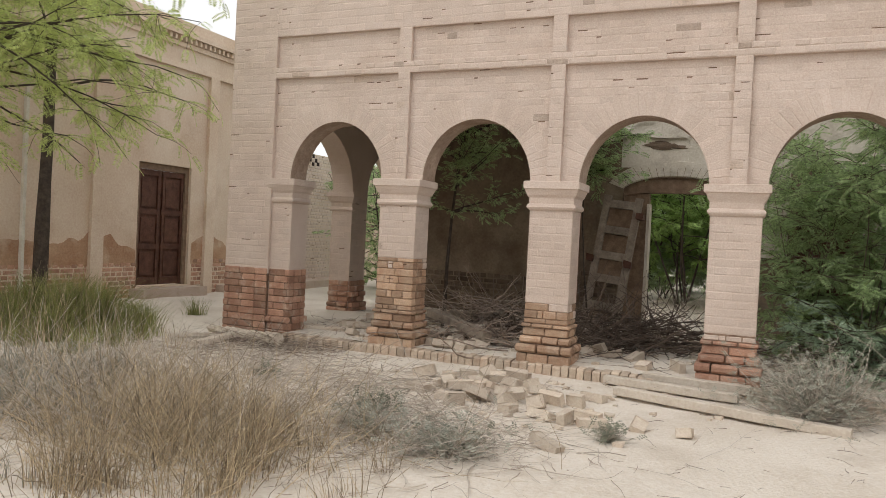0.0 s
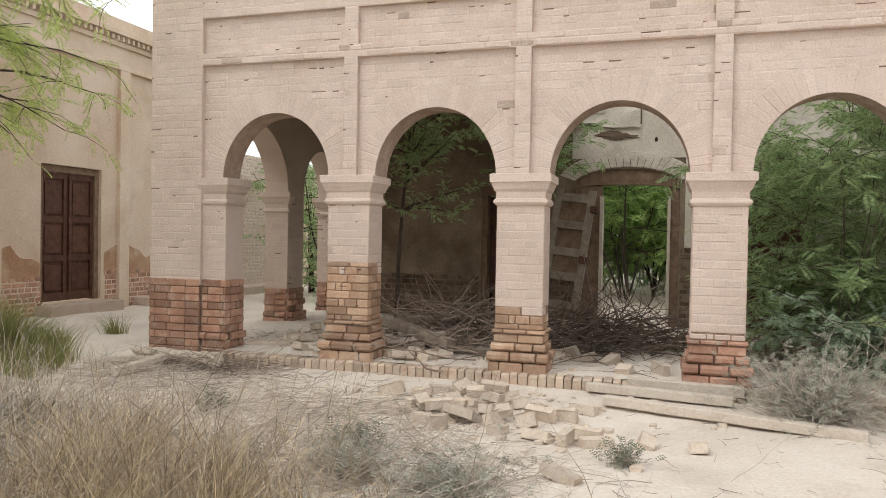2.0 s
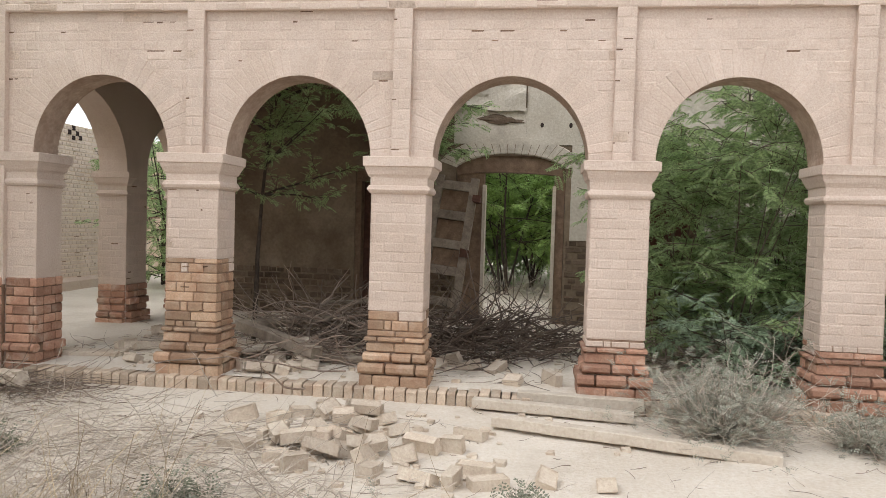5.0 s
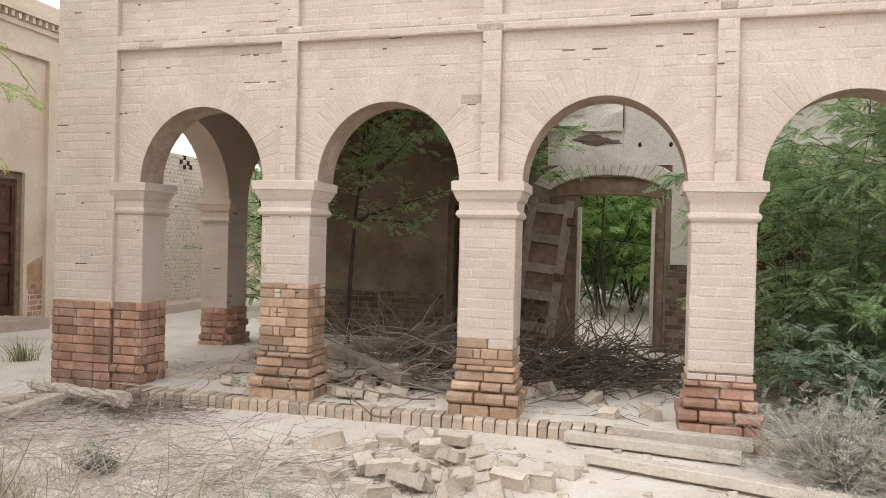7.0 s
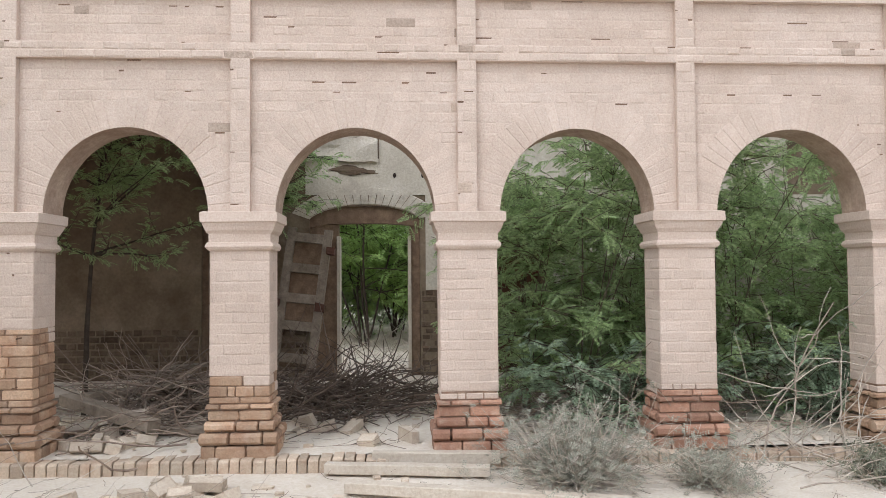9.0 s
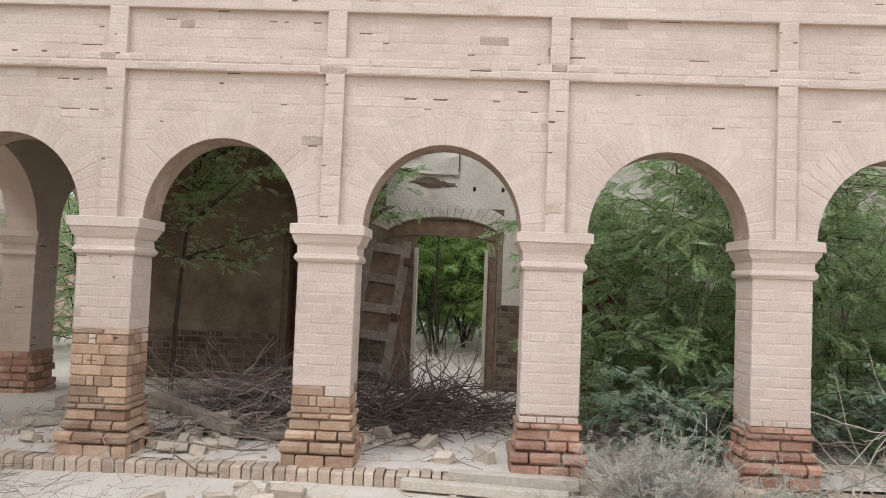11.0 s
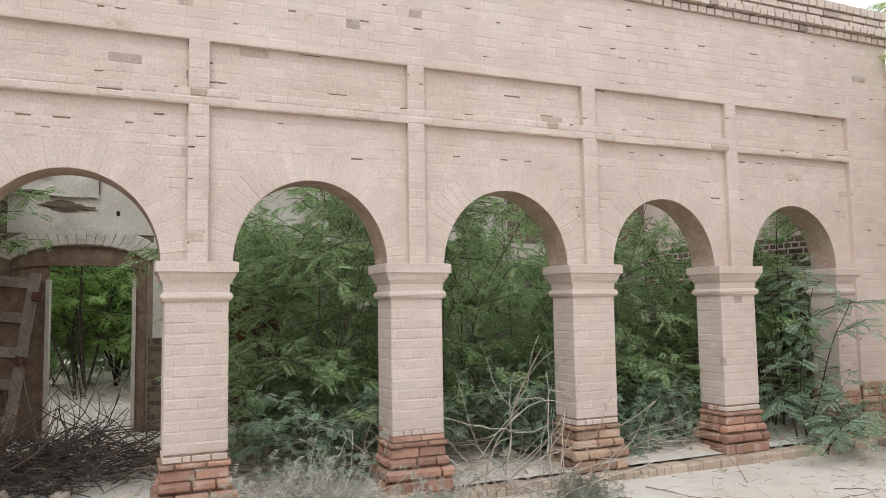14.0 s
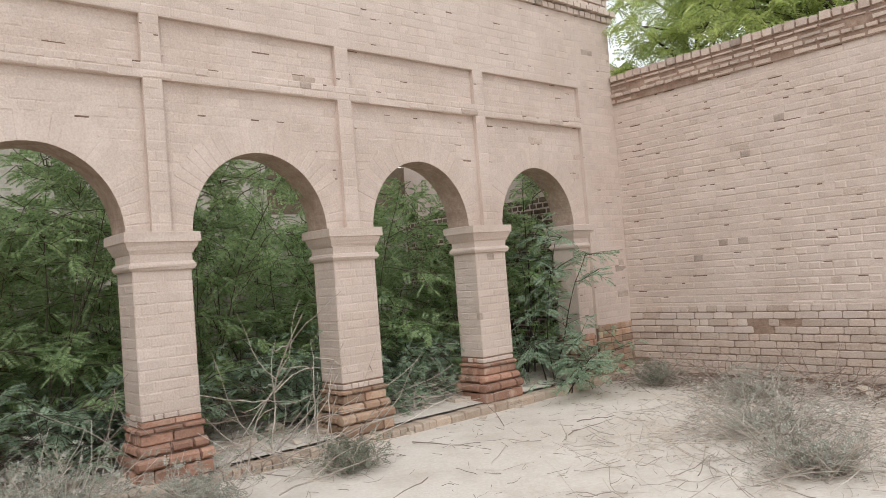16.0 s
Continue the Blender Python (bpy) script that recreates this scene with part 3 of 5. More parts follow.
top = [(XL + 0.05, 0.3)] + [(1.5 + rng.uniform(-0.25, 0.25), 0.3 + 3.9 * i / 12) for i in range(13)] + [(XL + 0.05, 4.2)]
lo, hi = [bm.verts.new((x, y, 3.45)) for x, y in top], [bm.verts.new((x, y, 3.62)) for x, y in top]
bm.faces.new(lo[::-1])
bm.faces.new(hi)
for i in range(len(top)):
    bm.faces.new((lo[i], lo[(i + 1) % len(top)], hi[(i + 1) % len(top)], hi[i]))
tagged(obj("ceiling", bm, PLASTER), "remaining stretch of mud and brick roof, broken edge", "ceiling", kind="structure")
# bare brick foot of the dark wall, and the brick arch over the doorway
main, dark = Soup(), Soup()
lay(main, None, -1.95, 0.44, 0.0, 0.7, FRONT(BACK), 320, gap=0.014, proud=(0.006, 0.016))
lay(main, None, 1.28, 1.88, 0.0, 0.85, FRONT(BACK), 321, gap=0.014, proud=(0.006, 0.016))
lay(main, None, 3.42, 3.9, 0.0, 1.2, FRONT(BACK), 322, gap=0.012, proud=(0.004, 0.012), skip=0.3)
# brick foot whose dark colour includes the shade under the roof
tagged(main.make("brick_foot", SHADED_BRICK, wall_back), kind="stuff")
arch_bricks = Soup()
rng = random.Random(43)
for i in range(21):
    a0, a1 = [math.radians(160 - 140 * (i + k) / 21) for k in (0.04, 0.96)]
    pr = rng.uniform(0.008, 0.022)
    q = lambda a, r, o: (2.65 + (0.8 + r) * math.cos(a), BACK - o, 2.07 + (0.29 + r) * math.sin(a))
    arch_bricks.add([q(a0, 0.02, pr), q(a1, 0.02, pr), q(a1, 0.24, pr), q(a0, 0.24, pr), q(a0, 0.0, -0.01), q(a1, 0.0, -0.01), q(a1, 0.26, -0.01), q(a0, 0.26, -0.01)], PILLOW)
tagged(arch_bricks.make("relieving_arch", PLASTER_LIGHT, wall_back), kind="stuff")
# upper plaster, paled to carry the open sky's light, with the torn recess above the arch
part("lower_plaster", box(5.2, 11.2, BACK - 0.012, BACK + 0.01, 0.0, 2.5), PLASTER_LIGHT, wall_back, "stained plaster behind the bushes, sky light put into its pale colour")
part("upper_plaster", box(2.85, 8.6, BACK - 0.012, BACK + 0.01, 2.502, 4.02), PLASTER_LIGHT, wall_back, "plaster still in place, paled for the sky light on it")
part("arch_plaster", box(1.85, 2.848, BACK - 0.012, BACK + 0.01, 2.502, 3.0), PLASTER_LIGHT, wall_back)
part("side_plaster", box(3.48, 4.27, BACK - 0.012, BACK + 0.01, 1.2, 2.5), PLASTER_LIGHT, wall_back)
up2 = bmesh.new()
add_box(up2, 1.3, 2.83, BACK - 0.06, BACK + 0.01, 2.94, 4.02)
bmesh.ops.subdivide_edges(up2, edges=up2.edges, cuts=15, use_grid_fill=True)
for v in up2.verts:
    if v.co.y < BACK:
        v.co.y += 0.06 * noise.noise(v.co * 4)
        v.co.z += 0.1 * noise.noise(v.co * 3) + 0.05 * noise.noise(v.co * 9)
part("torn_plaster", up2, PLASTER_LIGHT, wall_back, "torn plaster edge above the doorway")
# no hollow is cut: a dark squashed lump paints the recess's shade
bm = bmesh.new()
bmesh.ops.create_icosphere(bm, subdivisions=3, radius=1)
for v in bm.verts:
    k = 0.9 + 0.9 * noise.noise(v.co * 2.2) + 0.6 * noise.noise(v.co * 6)
    v.co = Vector((2.5 + v.co.x * 0.3 * k, BACK - 0.01 + v.co.y * 0.03, 2.84 + v.co.z * 0.06 * k - 0.03 * v.co.x))
part("recess", bm, SHADED_BRICK, wall_back, "torn recess shown by a dark lump, its shade painted")
# putlog holes: flattened dark lumps on the plaster, depth shade painted
for x, z in ((3.06, 2.77), (3.45, 2.77)):
    bm = bmesh.new()
    bmesh.ops.create_icosphere(bm, subdivisions=2, radius=0.035)
    bmesh.ops.transform(bm, matrix=Matrix.Translation((x, BACK - 0.012, z)) @ Matrix.Diagonal((0.7, 0.2, 1, 1)), verts=bm.verts)
    part("putlog_hole", bm, HOLLOW, wall_back)

# ---- timber door frame in the segmental doorway ----
door_frame = empty("door_1", (2.65, BACK, 0), "open doorway with a weathered brown timber frame", "doorway", kind="structure")


def segment_head(x0, x1, spring, rise_out, rise_in, drop, y0, y1):
    bm = bmesh.new()
    n, rows = 16, []
    for i in range(n + 1):
        k = i / n
        x = x0 + (x1 - x0) * k
        b = math.sqrt(max(0.0, 1 - (2 * k - 1) ** 2))
        rows.append([bm.verts.new((x, y, z)) for y, z in ((y0, spring - drop + rise_in * b), (y0, spring + rise_out * b), (y1, spring + rise_out * b), (y1, spring - drop + rise_in * b))])
    for a, b in zip(rows, rows[1:]):
        for i in range(4):
            bm.faces.new((a[i], b[i], b[(i + 1) % 4], a[(i + 1) % 4]))
    bm.faces.new(rows[0])
    bm.faces.new(rows[-1][::-1])
    return bm


part("frame_head", segment_head(-0.752, 0.752, 2.2, 0.148, 0.07, 0.15, 0.03, 0.25), WOOD_FRAME, door_frame)
part("jamb", box(-0.75, -0.36, 0.056, 0.244, -0.1, 2.1), WOOD_FRAME, door_frame)
part("jamb", box(0.61, 0.75, 0.056, 0.244, -0.1, 2.1), WOOD_FRAME, door_frame)
bm = bmesh.new()
for x in (-0.36, 0.61):
    add_box(bm, x - 0.022, x + 0.022, 0.02, 0.27, -0.1, 1.94)
part("stop", bm, WOOD_OLD, door_frame, "paler worn stop strips")

# dark boarded doors in the other openings
for x, half, nm in ((0.86, 0.4, "door_2"), (4.73, 0.43, "door_3")):
    d = empty(nm, (x, BACK + 0.2, 0), "dark red-brown boarded door in a plain frame", "door", kind="structure")
    part("lintel", box(-half, half, -0.12, 0.1, 1.96, 2.11), WOOD_FRAME, d)
    for s in (-1, 1):
        part("jamb", box(min(s * half, s * (half - 0.08)), max(s * half, s * (half - 0.08)), -0.15, 0.08, -0.1, 1.96), WOOD_FRAME, d)
    for k in range(4):
        w = (2 * half - 0.16) / 4
        part("plank", box(-half + 0.08 + w * k + 0.004, -half + 0.08 + w * (k + 1) - 0.004, 0.03, 0.07, 0.02, 1.95), WOOD_DARK, d)
    part("rail", box(-half + 0.09, half - 0.09, 0.0, 0.03, 1.0, 1.12), WOOD_DARK, d)

# ---- west wing ----
XW = -6.3
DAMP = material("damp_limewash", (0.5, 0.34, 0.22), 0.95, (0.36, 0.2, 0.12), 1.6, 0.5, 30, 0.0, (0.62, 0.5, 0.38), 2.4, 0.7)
bm = bmesh.new()
arch_wall(bm, -14, 6.9, 4.72, [(2.92, 0.65, 2.36, 0.004, 0.1)], XW - 0.45, XW, lambda u, v, z: (v, u, z))
arch_wall(bm, 6.905, 14, 3.15, [], XW - 0.45, XW - 0.003, lambda u, v, z: (v, u, z))
wall_west = tagged(obj("wall_west", bm, WASH_LEFT), "ochre limewashed wing wall with bare brick foot", "wall", kind="structure")
for y0, y1 in ((1.25, 1.5), (3.95, 4.2), (-1.6, -1.35), (6.7, 6.89)):
    part("pilaster", box(XW - 0.01, XW + 0.07, y0, y1, -0.3, 4.2), WASH_LEFT, wall_west)
part("frieze", box(XW - 0.01, XW + 0.075, -14, 6.89, 4.2, 4.3), WASH_LEFT, wall_west)
bm = bmesh.new()
add_box(bm, XW - 0.4, XW + 0.05, -14, 6.89, 4.62, 4.7)
add_box(bm, XW - 0.4, XW + 0.16, -14, 6.89, 4.8, 4.88)
add_box(bm, XW - 0.4, XW + 0.02, -14, 6.89, 4.88, 5.12)
part("parapet", bm, WASH_LEFT, wall_west)
dentils = Soup()
for i in range(110):
    y = -7 + 0.13 * i
    if y < 6.8:
        flat_brick(dentils, lambda u, d, z: (XW + d, u, z), y, y + 0.07, 4.7, 4.8, 0.12, random.Random(i))
tagged(dentils.make("dentil", WASH_LEFT, wall_west), kind="stuff")
WESTP = lambda u, d, z: (XW + d, u, z)
main, dark = Soup(), Soup()
lay(main, dark, -4, 2.3, -0.1, 0.55, WESTP, 400, gap=0.012, proud=(0.003, 0.01), cuts=lambda z: [(1.25, 1.5), (-1.6, -1.35)])
lay(main, dark, 3.66, 7.0, -0.1, 0.6, WESTP, 401, gap=0.012, proud=(0.003, 0.01), cuts=lambda z: [(3.95, 4.2)])
tagged(main.make("brick_foot", BRICK, wall_west), kind="stuff")
main = Soup()
lay(main, None, 6.95, 10.5, 0.0, 3.12, WESTP, 402, gap=0.012, proud=(0.002, 0.01), cuts=lambda z: [])
tagged(main.make("painted_brick", WASH, wall_west), kind="stuff")
# vent holes: shallow near-black boxes on the wall, their inner shade painted
for y, z in ((7.55, 2.95), (7.68, 2.85), (7.8, 2.95), (7.68, 3.05), (7.9, 2.87)):
    part("vent_hole", box(XW - 0.01, XW + 0.016, y, y + 0.09, z, z + 0.09), HOLLOW, wall_west)
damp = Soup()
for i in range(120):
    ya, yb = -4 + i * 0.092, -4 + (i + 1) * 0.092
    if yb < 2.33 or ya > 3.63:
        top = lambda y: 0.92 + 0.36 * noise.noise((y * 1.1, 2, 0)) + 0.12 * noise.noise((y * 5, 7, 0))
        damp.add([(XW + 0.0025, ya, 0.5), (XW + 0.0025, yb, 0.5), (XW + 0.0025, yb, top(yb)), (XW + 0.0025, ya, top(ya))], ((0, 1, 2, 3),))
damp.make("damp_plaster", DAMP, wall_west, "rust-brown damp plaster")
part("ledge", box(XW, XW + 0.5, 4.4, 9.5, -0.3, 0.06), WASH_BRICK, wall_west)

# panelled double door, set back in its opening
d = empty("door_4", (XW, 2.92, 0.1), "old dark brown panelled double door, closed and weathered", "door", kind="structure")
part("frame", box(-0.2, -0.06, -0.65, 0.65, 2.15, 2.27), WOOD_FRAME, d)
for s in (-1, 1):
    part("frame_post", box(-0.2, -0.06, min(s * 0.65, s * 0.56), max(s * 0.65, s * 0.56), 0, 2.15), WOOD_FRAME, d)
    leaf = part("leaf", box(-0.17, -0.13, min(s * 0.555, s * 0.005), max(s * 0.555, s * 0.005), 0.02, 2.14), WOOD_DARK, d)
    for z0, z1 in ((0.0, 0.16), (0.66, 0.78), (1.3, 1.42), (2.02, 2.14)):
        part("rail", box(-0.13, -0.1, min(s * 0.555, s * 0.01), max(s * 0.555, s * 0.01), z0 + 0.02, z1), WOOD_DARK, leaf)
    for y in (0.03, 0.5):
        part("stile", box(-0.129, -0.095, min(s * y, s * (y + 0.06)), max(s * y, s * (y + 0.06)), 0.02, 2.14), WOOD_DARK, leaf)
    for z0, z1 in ((0.2, 0.62), (0.82, 1.26), (1.46, 1.98)):
        part("panel", box(-0.135, -0.112, min(s * 0.12, s * 0.46), max(s * 0.12, s * 0.46), z0, z1, ), WOOD_DARK, leaf)
tagged(obj("door_step", box(XW, XW + 0.35, 2.15, 3.75, -0.3, 0.08), WASH_BRICK), "worn brick step before the panelled door", "step", kind="structure")
for y in (0.02, 0.42):
    tagged(obj("wall_pipe", box(XW + 0.001, XW + 0.06, y, y + 0.05, -0.1, 4.15), WHITE_PAINT), "white painted pipe running up the wing wall", "pipe")

# ---- pale building beyond the east corner ----
far_house = empty("far_house", (18.0, 4.0, -0.3), "pale limewashed flat-roofed building beyond the corner", "building")
part("wall", box(-3.0, 3.0, 0.0, 5.0, 0.0, 6.0), WASH, far_house)
part("roof", box(-3.1, 3.1, -0.1, 5.1, 6.0, 6.12), WASH_BARE, far_house, "brick coping")

# ---- east wall ----
bm = box(XR, XR + 0.4, -14, 0.0, -0.3, 3.72)
wall_east = tagged(obj("wall_east", bm, WASH), "painted brick courtyard wall with stepped brick coping", "wall", kind="structure")
EASTP = lambda u, d, z: (XR - d, u, z)
main, dark = Soup(), Soup()
lay(main, dark, -9, 0.0, 0.74, 3.5, EASTP, 501, gap=0.003, proud=(0.0005, 0.007), dark_share=0.03, soft=0.012, open_joints=0.12)
tagged(main.make("painted_brick", WASH, wall_east), kind="stuff")
tagged(dark.make("bare_brick", WASH_BARE, wall_east), kind="stuff")
coping = part("coping", box(XR - 0.025, XR + 0.42, -14, 0.0, 3.5, 3.86), BED, wall_east, "dusty mortar between the coping bricks")
main, dark = Soup(), Soup()
for z0, z1, out, unit in ((3.5, 3.57, 0.03, 0.24), (3.575, 3.645, 0.06, 0.12), (3.65, 3.72, 0.035, 0.24), (3.725, 3.775, 0.05, 0.24), (3.78, 3.895, 0.06, 0.12)):
    rng = random.Random(int(z0 * 1000))
    y = -9.0
    while y < 0.0:
        w = unit * rng.uniform(0.9, 1.12)
        flat_brick(main if rng.random() > 0.12 else dark, EASTP, y + 0.006, min(y + w, 0) - 0.006, z0 + 0.006, z1 - rng.uniform(0.004, 0.018), out + rng.uniform(-0.016, 0.012), rng, 0.008, -0.2)
        y += w
tagged(main.make("coping_brick", WASH_BRICK, coping), kind="stuff")
tagged(dark.make("dark_coping_brick", WASH_BARE, coping), kind="stuff")
FADED, PAINTED = with_material(UNIT, WASH_BRICK), with_material(UNIT, WASH)
rng = random.Random(55)
z, i = -0.05, 0
while z < 0.72:
    y = -5.6 - (0.06 if i % 2 else 0.0)
    while y < -0.03:
        w = 0.245 if i % 2 == 0 else (0.245 if rng.random() < 0.4 else 0.123)
        if rng.random() > 0.012:
            brick_piece(PAINTED if rng.random() < (0.75 if z > 0.6 else 0.45 if z > 0.45 else 0.06) else FADED, rng, wall_east, (XR + 0.03 + rng.uniform(-0.006, 0.012), y + w / 2, z + 0.04), (0.1, w - 0.009, 0.075))
        y += w
    z += 0.084
    i += 1
part("footing", box(XR - 0.02, XR + 0.1, -5.6, 0, -0.3, -0.03), MORTAR, wall_east)
part("bed_joint", box(XR - 0.004, XR + 0.05, -5.6, -0.002, -0.1, 0.735), BED, wall_east)
JOINTS.make("open_joint", MORTAR, wall_front)
tagged(wall_front.children[-1], kind="stuff")
# ---- plants: helpers ----
def frame_of(d):
    d = d.normalized()
    a = d.cross(Vector((0, 0, 1)))
    a = a.normalized() if a.length > 1e-3 else Vector((1, 0, 0))
    return d, a, d.cross(a)


def tube(soup, pts, r0, r1, sides=4):
    n = len(pts)
    rings = []
    for i, p in enumerate(pts):
        d = pts[min(i + 1, n - 1)] - pts[max(i - 1, 0)]
        _, a, b = frame_of(d if d.length > 1e-6 else Vector((0, 0, 1)))
        r = r0 + (r1 - r0) * i / (n - 1)
        rings.extend([tuple(p + (a * math.cos(2 * math.pi * k / sides) + b * math.sin(2 * math.pi * k / sides)) * r) for k in range(sides)])
    faces = [(i * sides + k, i * sides + (k + 1) % sides, (i + 1) * sides + (k + 1) % sides, (i + 1) * sides + k) for i in range(n - 1) for k in range(sides)]
    soup.add(rings, faces)


def limb(rng, start, direction, length, steps, wander, lift=0.0):
    p, d, pts = Vector(start), Vector(direction).normalized(), [Vector(start)]
    for _ in range(steps):
        d = (d + Vector((rng.uniform(-1, 1), rng.uniform(-1, 1), rng.uniform(-1, 1))) * wander + Vector((0, 0, lift))).normalized()
        p = p + d * (length / steps)
        pts.append(p.copy())
    return pts


def pinnate(length, pairs, leaflet, width, droop=0.25):
    """A feathered leaf along x: pairs of small blades on a thin stalk. Returns vertices and faces."""
    v, f = [], []
    for i in range(pairs):
        x = length * (0.15 + 0.85 * i / pairs)
        z = -droop * x * x / length
        k = 1 - 0.45 * abs(i / pairs - 0.4)
        for s in (-1, 1):
            n = len(v)
            tip = Vector((x + leaflet * 0.45 * k, s * leaflet * k, z - 0.2 * leaflet))
            mid = Vector((x + leaflet * 0.22 * k, s * leaflet * 0.5 * k, z + 0.05 * leaflet))
            off = Vector((width * 0.5, -s * width * 0.25, 0))
            v += [(x, 0, z), tuple(mid + off), tuple(tip), tuple(mid - off)]
            f.append((n, n + 1, n + 2, n + 3))
    return np.array(v), np.array(f)


ACACIA = pinnate(0.16, 8, 0.042, 0.014)
MESQUITE = pinnate(0.2, 10, 0.05, 0.012)
NEEM = pinnate(0.3, 7, 0.085, 0.024, 0.5)
FAR = pinnate(0.24, 5, 0.075, 0.03)
TINY = pinnate(0.05, 4, 0.012, 0.006)


class Leaves:
    def __init__(self, template):
        self.t, self.rows = template, []

    def put(self, p, d, rng, size=1.0):
        d, a, b = frame_of(Vector(d))
        roll = rng.uniform(-0.9, 0.9)
        a, b = a * math.cos(roll) + b * math.sin(roll), b * math.cos(roll) - a * math.sin(roll)
        if b.z < 0:
            a, b = -a, -b
        self.rows.append((np.array(p), np.array([d, a, b]) * size * rng.uniform(0.75, 1.2)))

    def make(self, name, mat, parent=None, label=""):
        tv, tf = self.t
        n, k = len(self.rows), len(tv)
        v = np.concatenate([tv @ m + p for p, m in self.rows])
        f = (tf[None] + (np.arange(n) * k)[:, None, None]).reshape(-1, 4)
        me = bpy.data.meshes.new(name)
        me.from_pydata(v.tolist(), [], f.tolist())
        me.materials.append(mat)
        ob = new(name, me)
        if parent:
            ob.parent = parent
        if label:
            ob["label"] = label
        return ob


def plant(name, label, category, base, height, spread, stems, branches, twigs, per_twig, template, leaf_mat, trunk_r, seed, keep=None, lean=(0, 0), wood=BARK, first=0.15, size=1.0, group="", droop=-0.04, tilt=0.5, twig_len=0.34, wobble=0.13, side=None, branch_r=None):
    """A shrub or tree: stems, branches, twigs and feathered leaves; keep(p) says where it may grow."""
    rng = random.Random(seed)
    e = empty(name, base, label, category, group)
    trunk, crown = Soup(), Leaves(template)
    b0 = Vector(base)
    ok = lambda p: keep is None or keep(p + b0)
    for _ in range(stems):
        a = rng.uniform(0, 2 * math.pi)
        d = Vector((math.cos(a) * tilt * spread / height + lean[0], math.sin(a) * tilt * spread / height + lean[1], 1))
        main = limb(rng, (rng.uniform(-0.05, 0.05) * stems ** 0.5, rng.uniform(-0.05, 0.05) * stems ** 0.5, -0.12), d, height * rng.uniform(0.8, 1.05), 9, wobble)
        main = [p for i, p in enumerate(main) if i < 2 or ok(p)]
        if len(main) < 3:
            continue
        tube(trunk, main, trunk_r * rng.uniform(0.7, 1), trunk_r * 0.25, 6)
        for _ in range(branches):
            i = min(len(main) - 1, int(len(main) * rng.uniform(first, 1.0)))
            a = rng.uniform(0, 2 * math.pi) if side is None else rng.gauss(*side)
            br = limb(rng, main[i], (math.cos(a), math.sin(a), rng.uniform(-0.1, 0.8)), spread * rng.uniform(0.45, 1.0), 6, 0.2, droop)
            br = [p for p in br if ok(p)]
            if len(br) < 3:
                continue
            tube(trunk, br, branch_r or trunk_r * 0.32, 0.004, 4)
            for _ in range(twigs):
                j = rng.randrange(1, len(br))
                a = rng.uniform(0, 2 * math.pi)
                axis = (br[j] - br[j - 1]).normalized()
                td = axis * 0.7 + Vector((math.cos(a), math.sin(a), rng.uniform(-0.5, 0.6)))
                tw = limb(rng, br[j], td, twig_len * rng.uniform(0.5, 1.2), 4, 0.18, droop * 1.5)
                tube(trunk, tw, 0.004, 0.002, 3)
                for k in range(per_twig):
                    q = k / max(1, per_twig - 1) * (len(tw) - 1.01)
                    p = tw[int(q)].lerp(tw[int(q) + 1], q - int(q))
                    if not ok(p):
                        continue
                    ax = (tw[int(q) + 1] - tw[int(q)]).normalized()
                    aside = Vector((rng.uniform(-1, 1), rng.uniform(-1, 1), rng.uniform(-0.5, 0.35)))
                    crown.put(p, ax * 0.6 + aside, rng, size)
    trunk.make("trunk", wood, e, smooth=True)
    if crown.rows:
        crown.make("crown", leaf_mat, e)
    return e


INSIDE = lambda p: 0.3 < p.y < BACK - 0.06 and -1.8 < p.x < XR - 0.5 and p.z < 3.6
# bushes that fill the roofless bays
for x, y, h, spread, seed in ((4.95, 1.35, 3.3, 1.0, 201), (4.4, 1.7, 2.9, 0.75, 202), (5.6, 2.0, 3.0, 0.8, 208), (6.3, 1.3, 3.3, 0.95, 203), (7.2, 2.0, 3.1, 0.9, 204), (8.25, 1.5, 3.1, 0.95, 205), (9.1, 2.1, 2.7, 0.8, 206), (10.1, 1.6, 3.0, 0.8, 207), (4.7, 3.0, 2.6, 1.0, 291), (5.9, 3.3, 2.7, 1.1, 292), (7.3, 3.2, 2.7, 1.1, 293), (8.7, 3.1, 2.7, 1.1, 294), (10.0, 3.0, 2.6, 1.0, 295)):
    plant("thorn_bush", "dense green thorn bush with feathery leaves under the arches", "bush", (x, y, 0), h, spread, 5, 10, 5, 5, ACACIA, LEAF, 0.011, seed, INSIDE, group="bushes in the arcade", size=1.12, wood=STEM)
for base, seed in (((4.9, 0.75, 0), 211), ((5.5, 0.9, 0), 212), ((7.0, 0.8, 0), 213), ((8.7, 0.8, 0), 214), ((7.6, 0.6, 0), 216)):
    plant("young_thorn_bush", "low pale green seedling bush with feathery sprays", "bush", base, 0.9, 0.6, 5, 7, 5, 6, ACACIA, LEAF_BLUE, 0.008, seed, lambda p: p.y > 0.2 and p.z > 0.02, group="seedling bushes", tilt=0.9, size=0.75)
# the sprawling spray at the eastern corner
plant("creeping_thorn_bush", "green thorn bush leaning out of the last arch", "bush", (10.25, 0.3, 0), 1.9, 0.5, 3, 7, 4, 5, ACACIA, LEAF_BLUE, 0.012, 221, lambda p: -0.75 < p.y < 2.5 and (p.y < -0.05 or 9.3 < p.x < 10.55) and p.z > 0.02, lean=(0.02, -0.08), tilt=0.7)
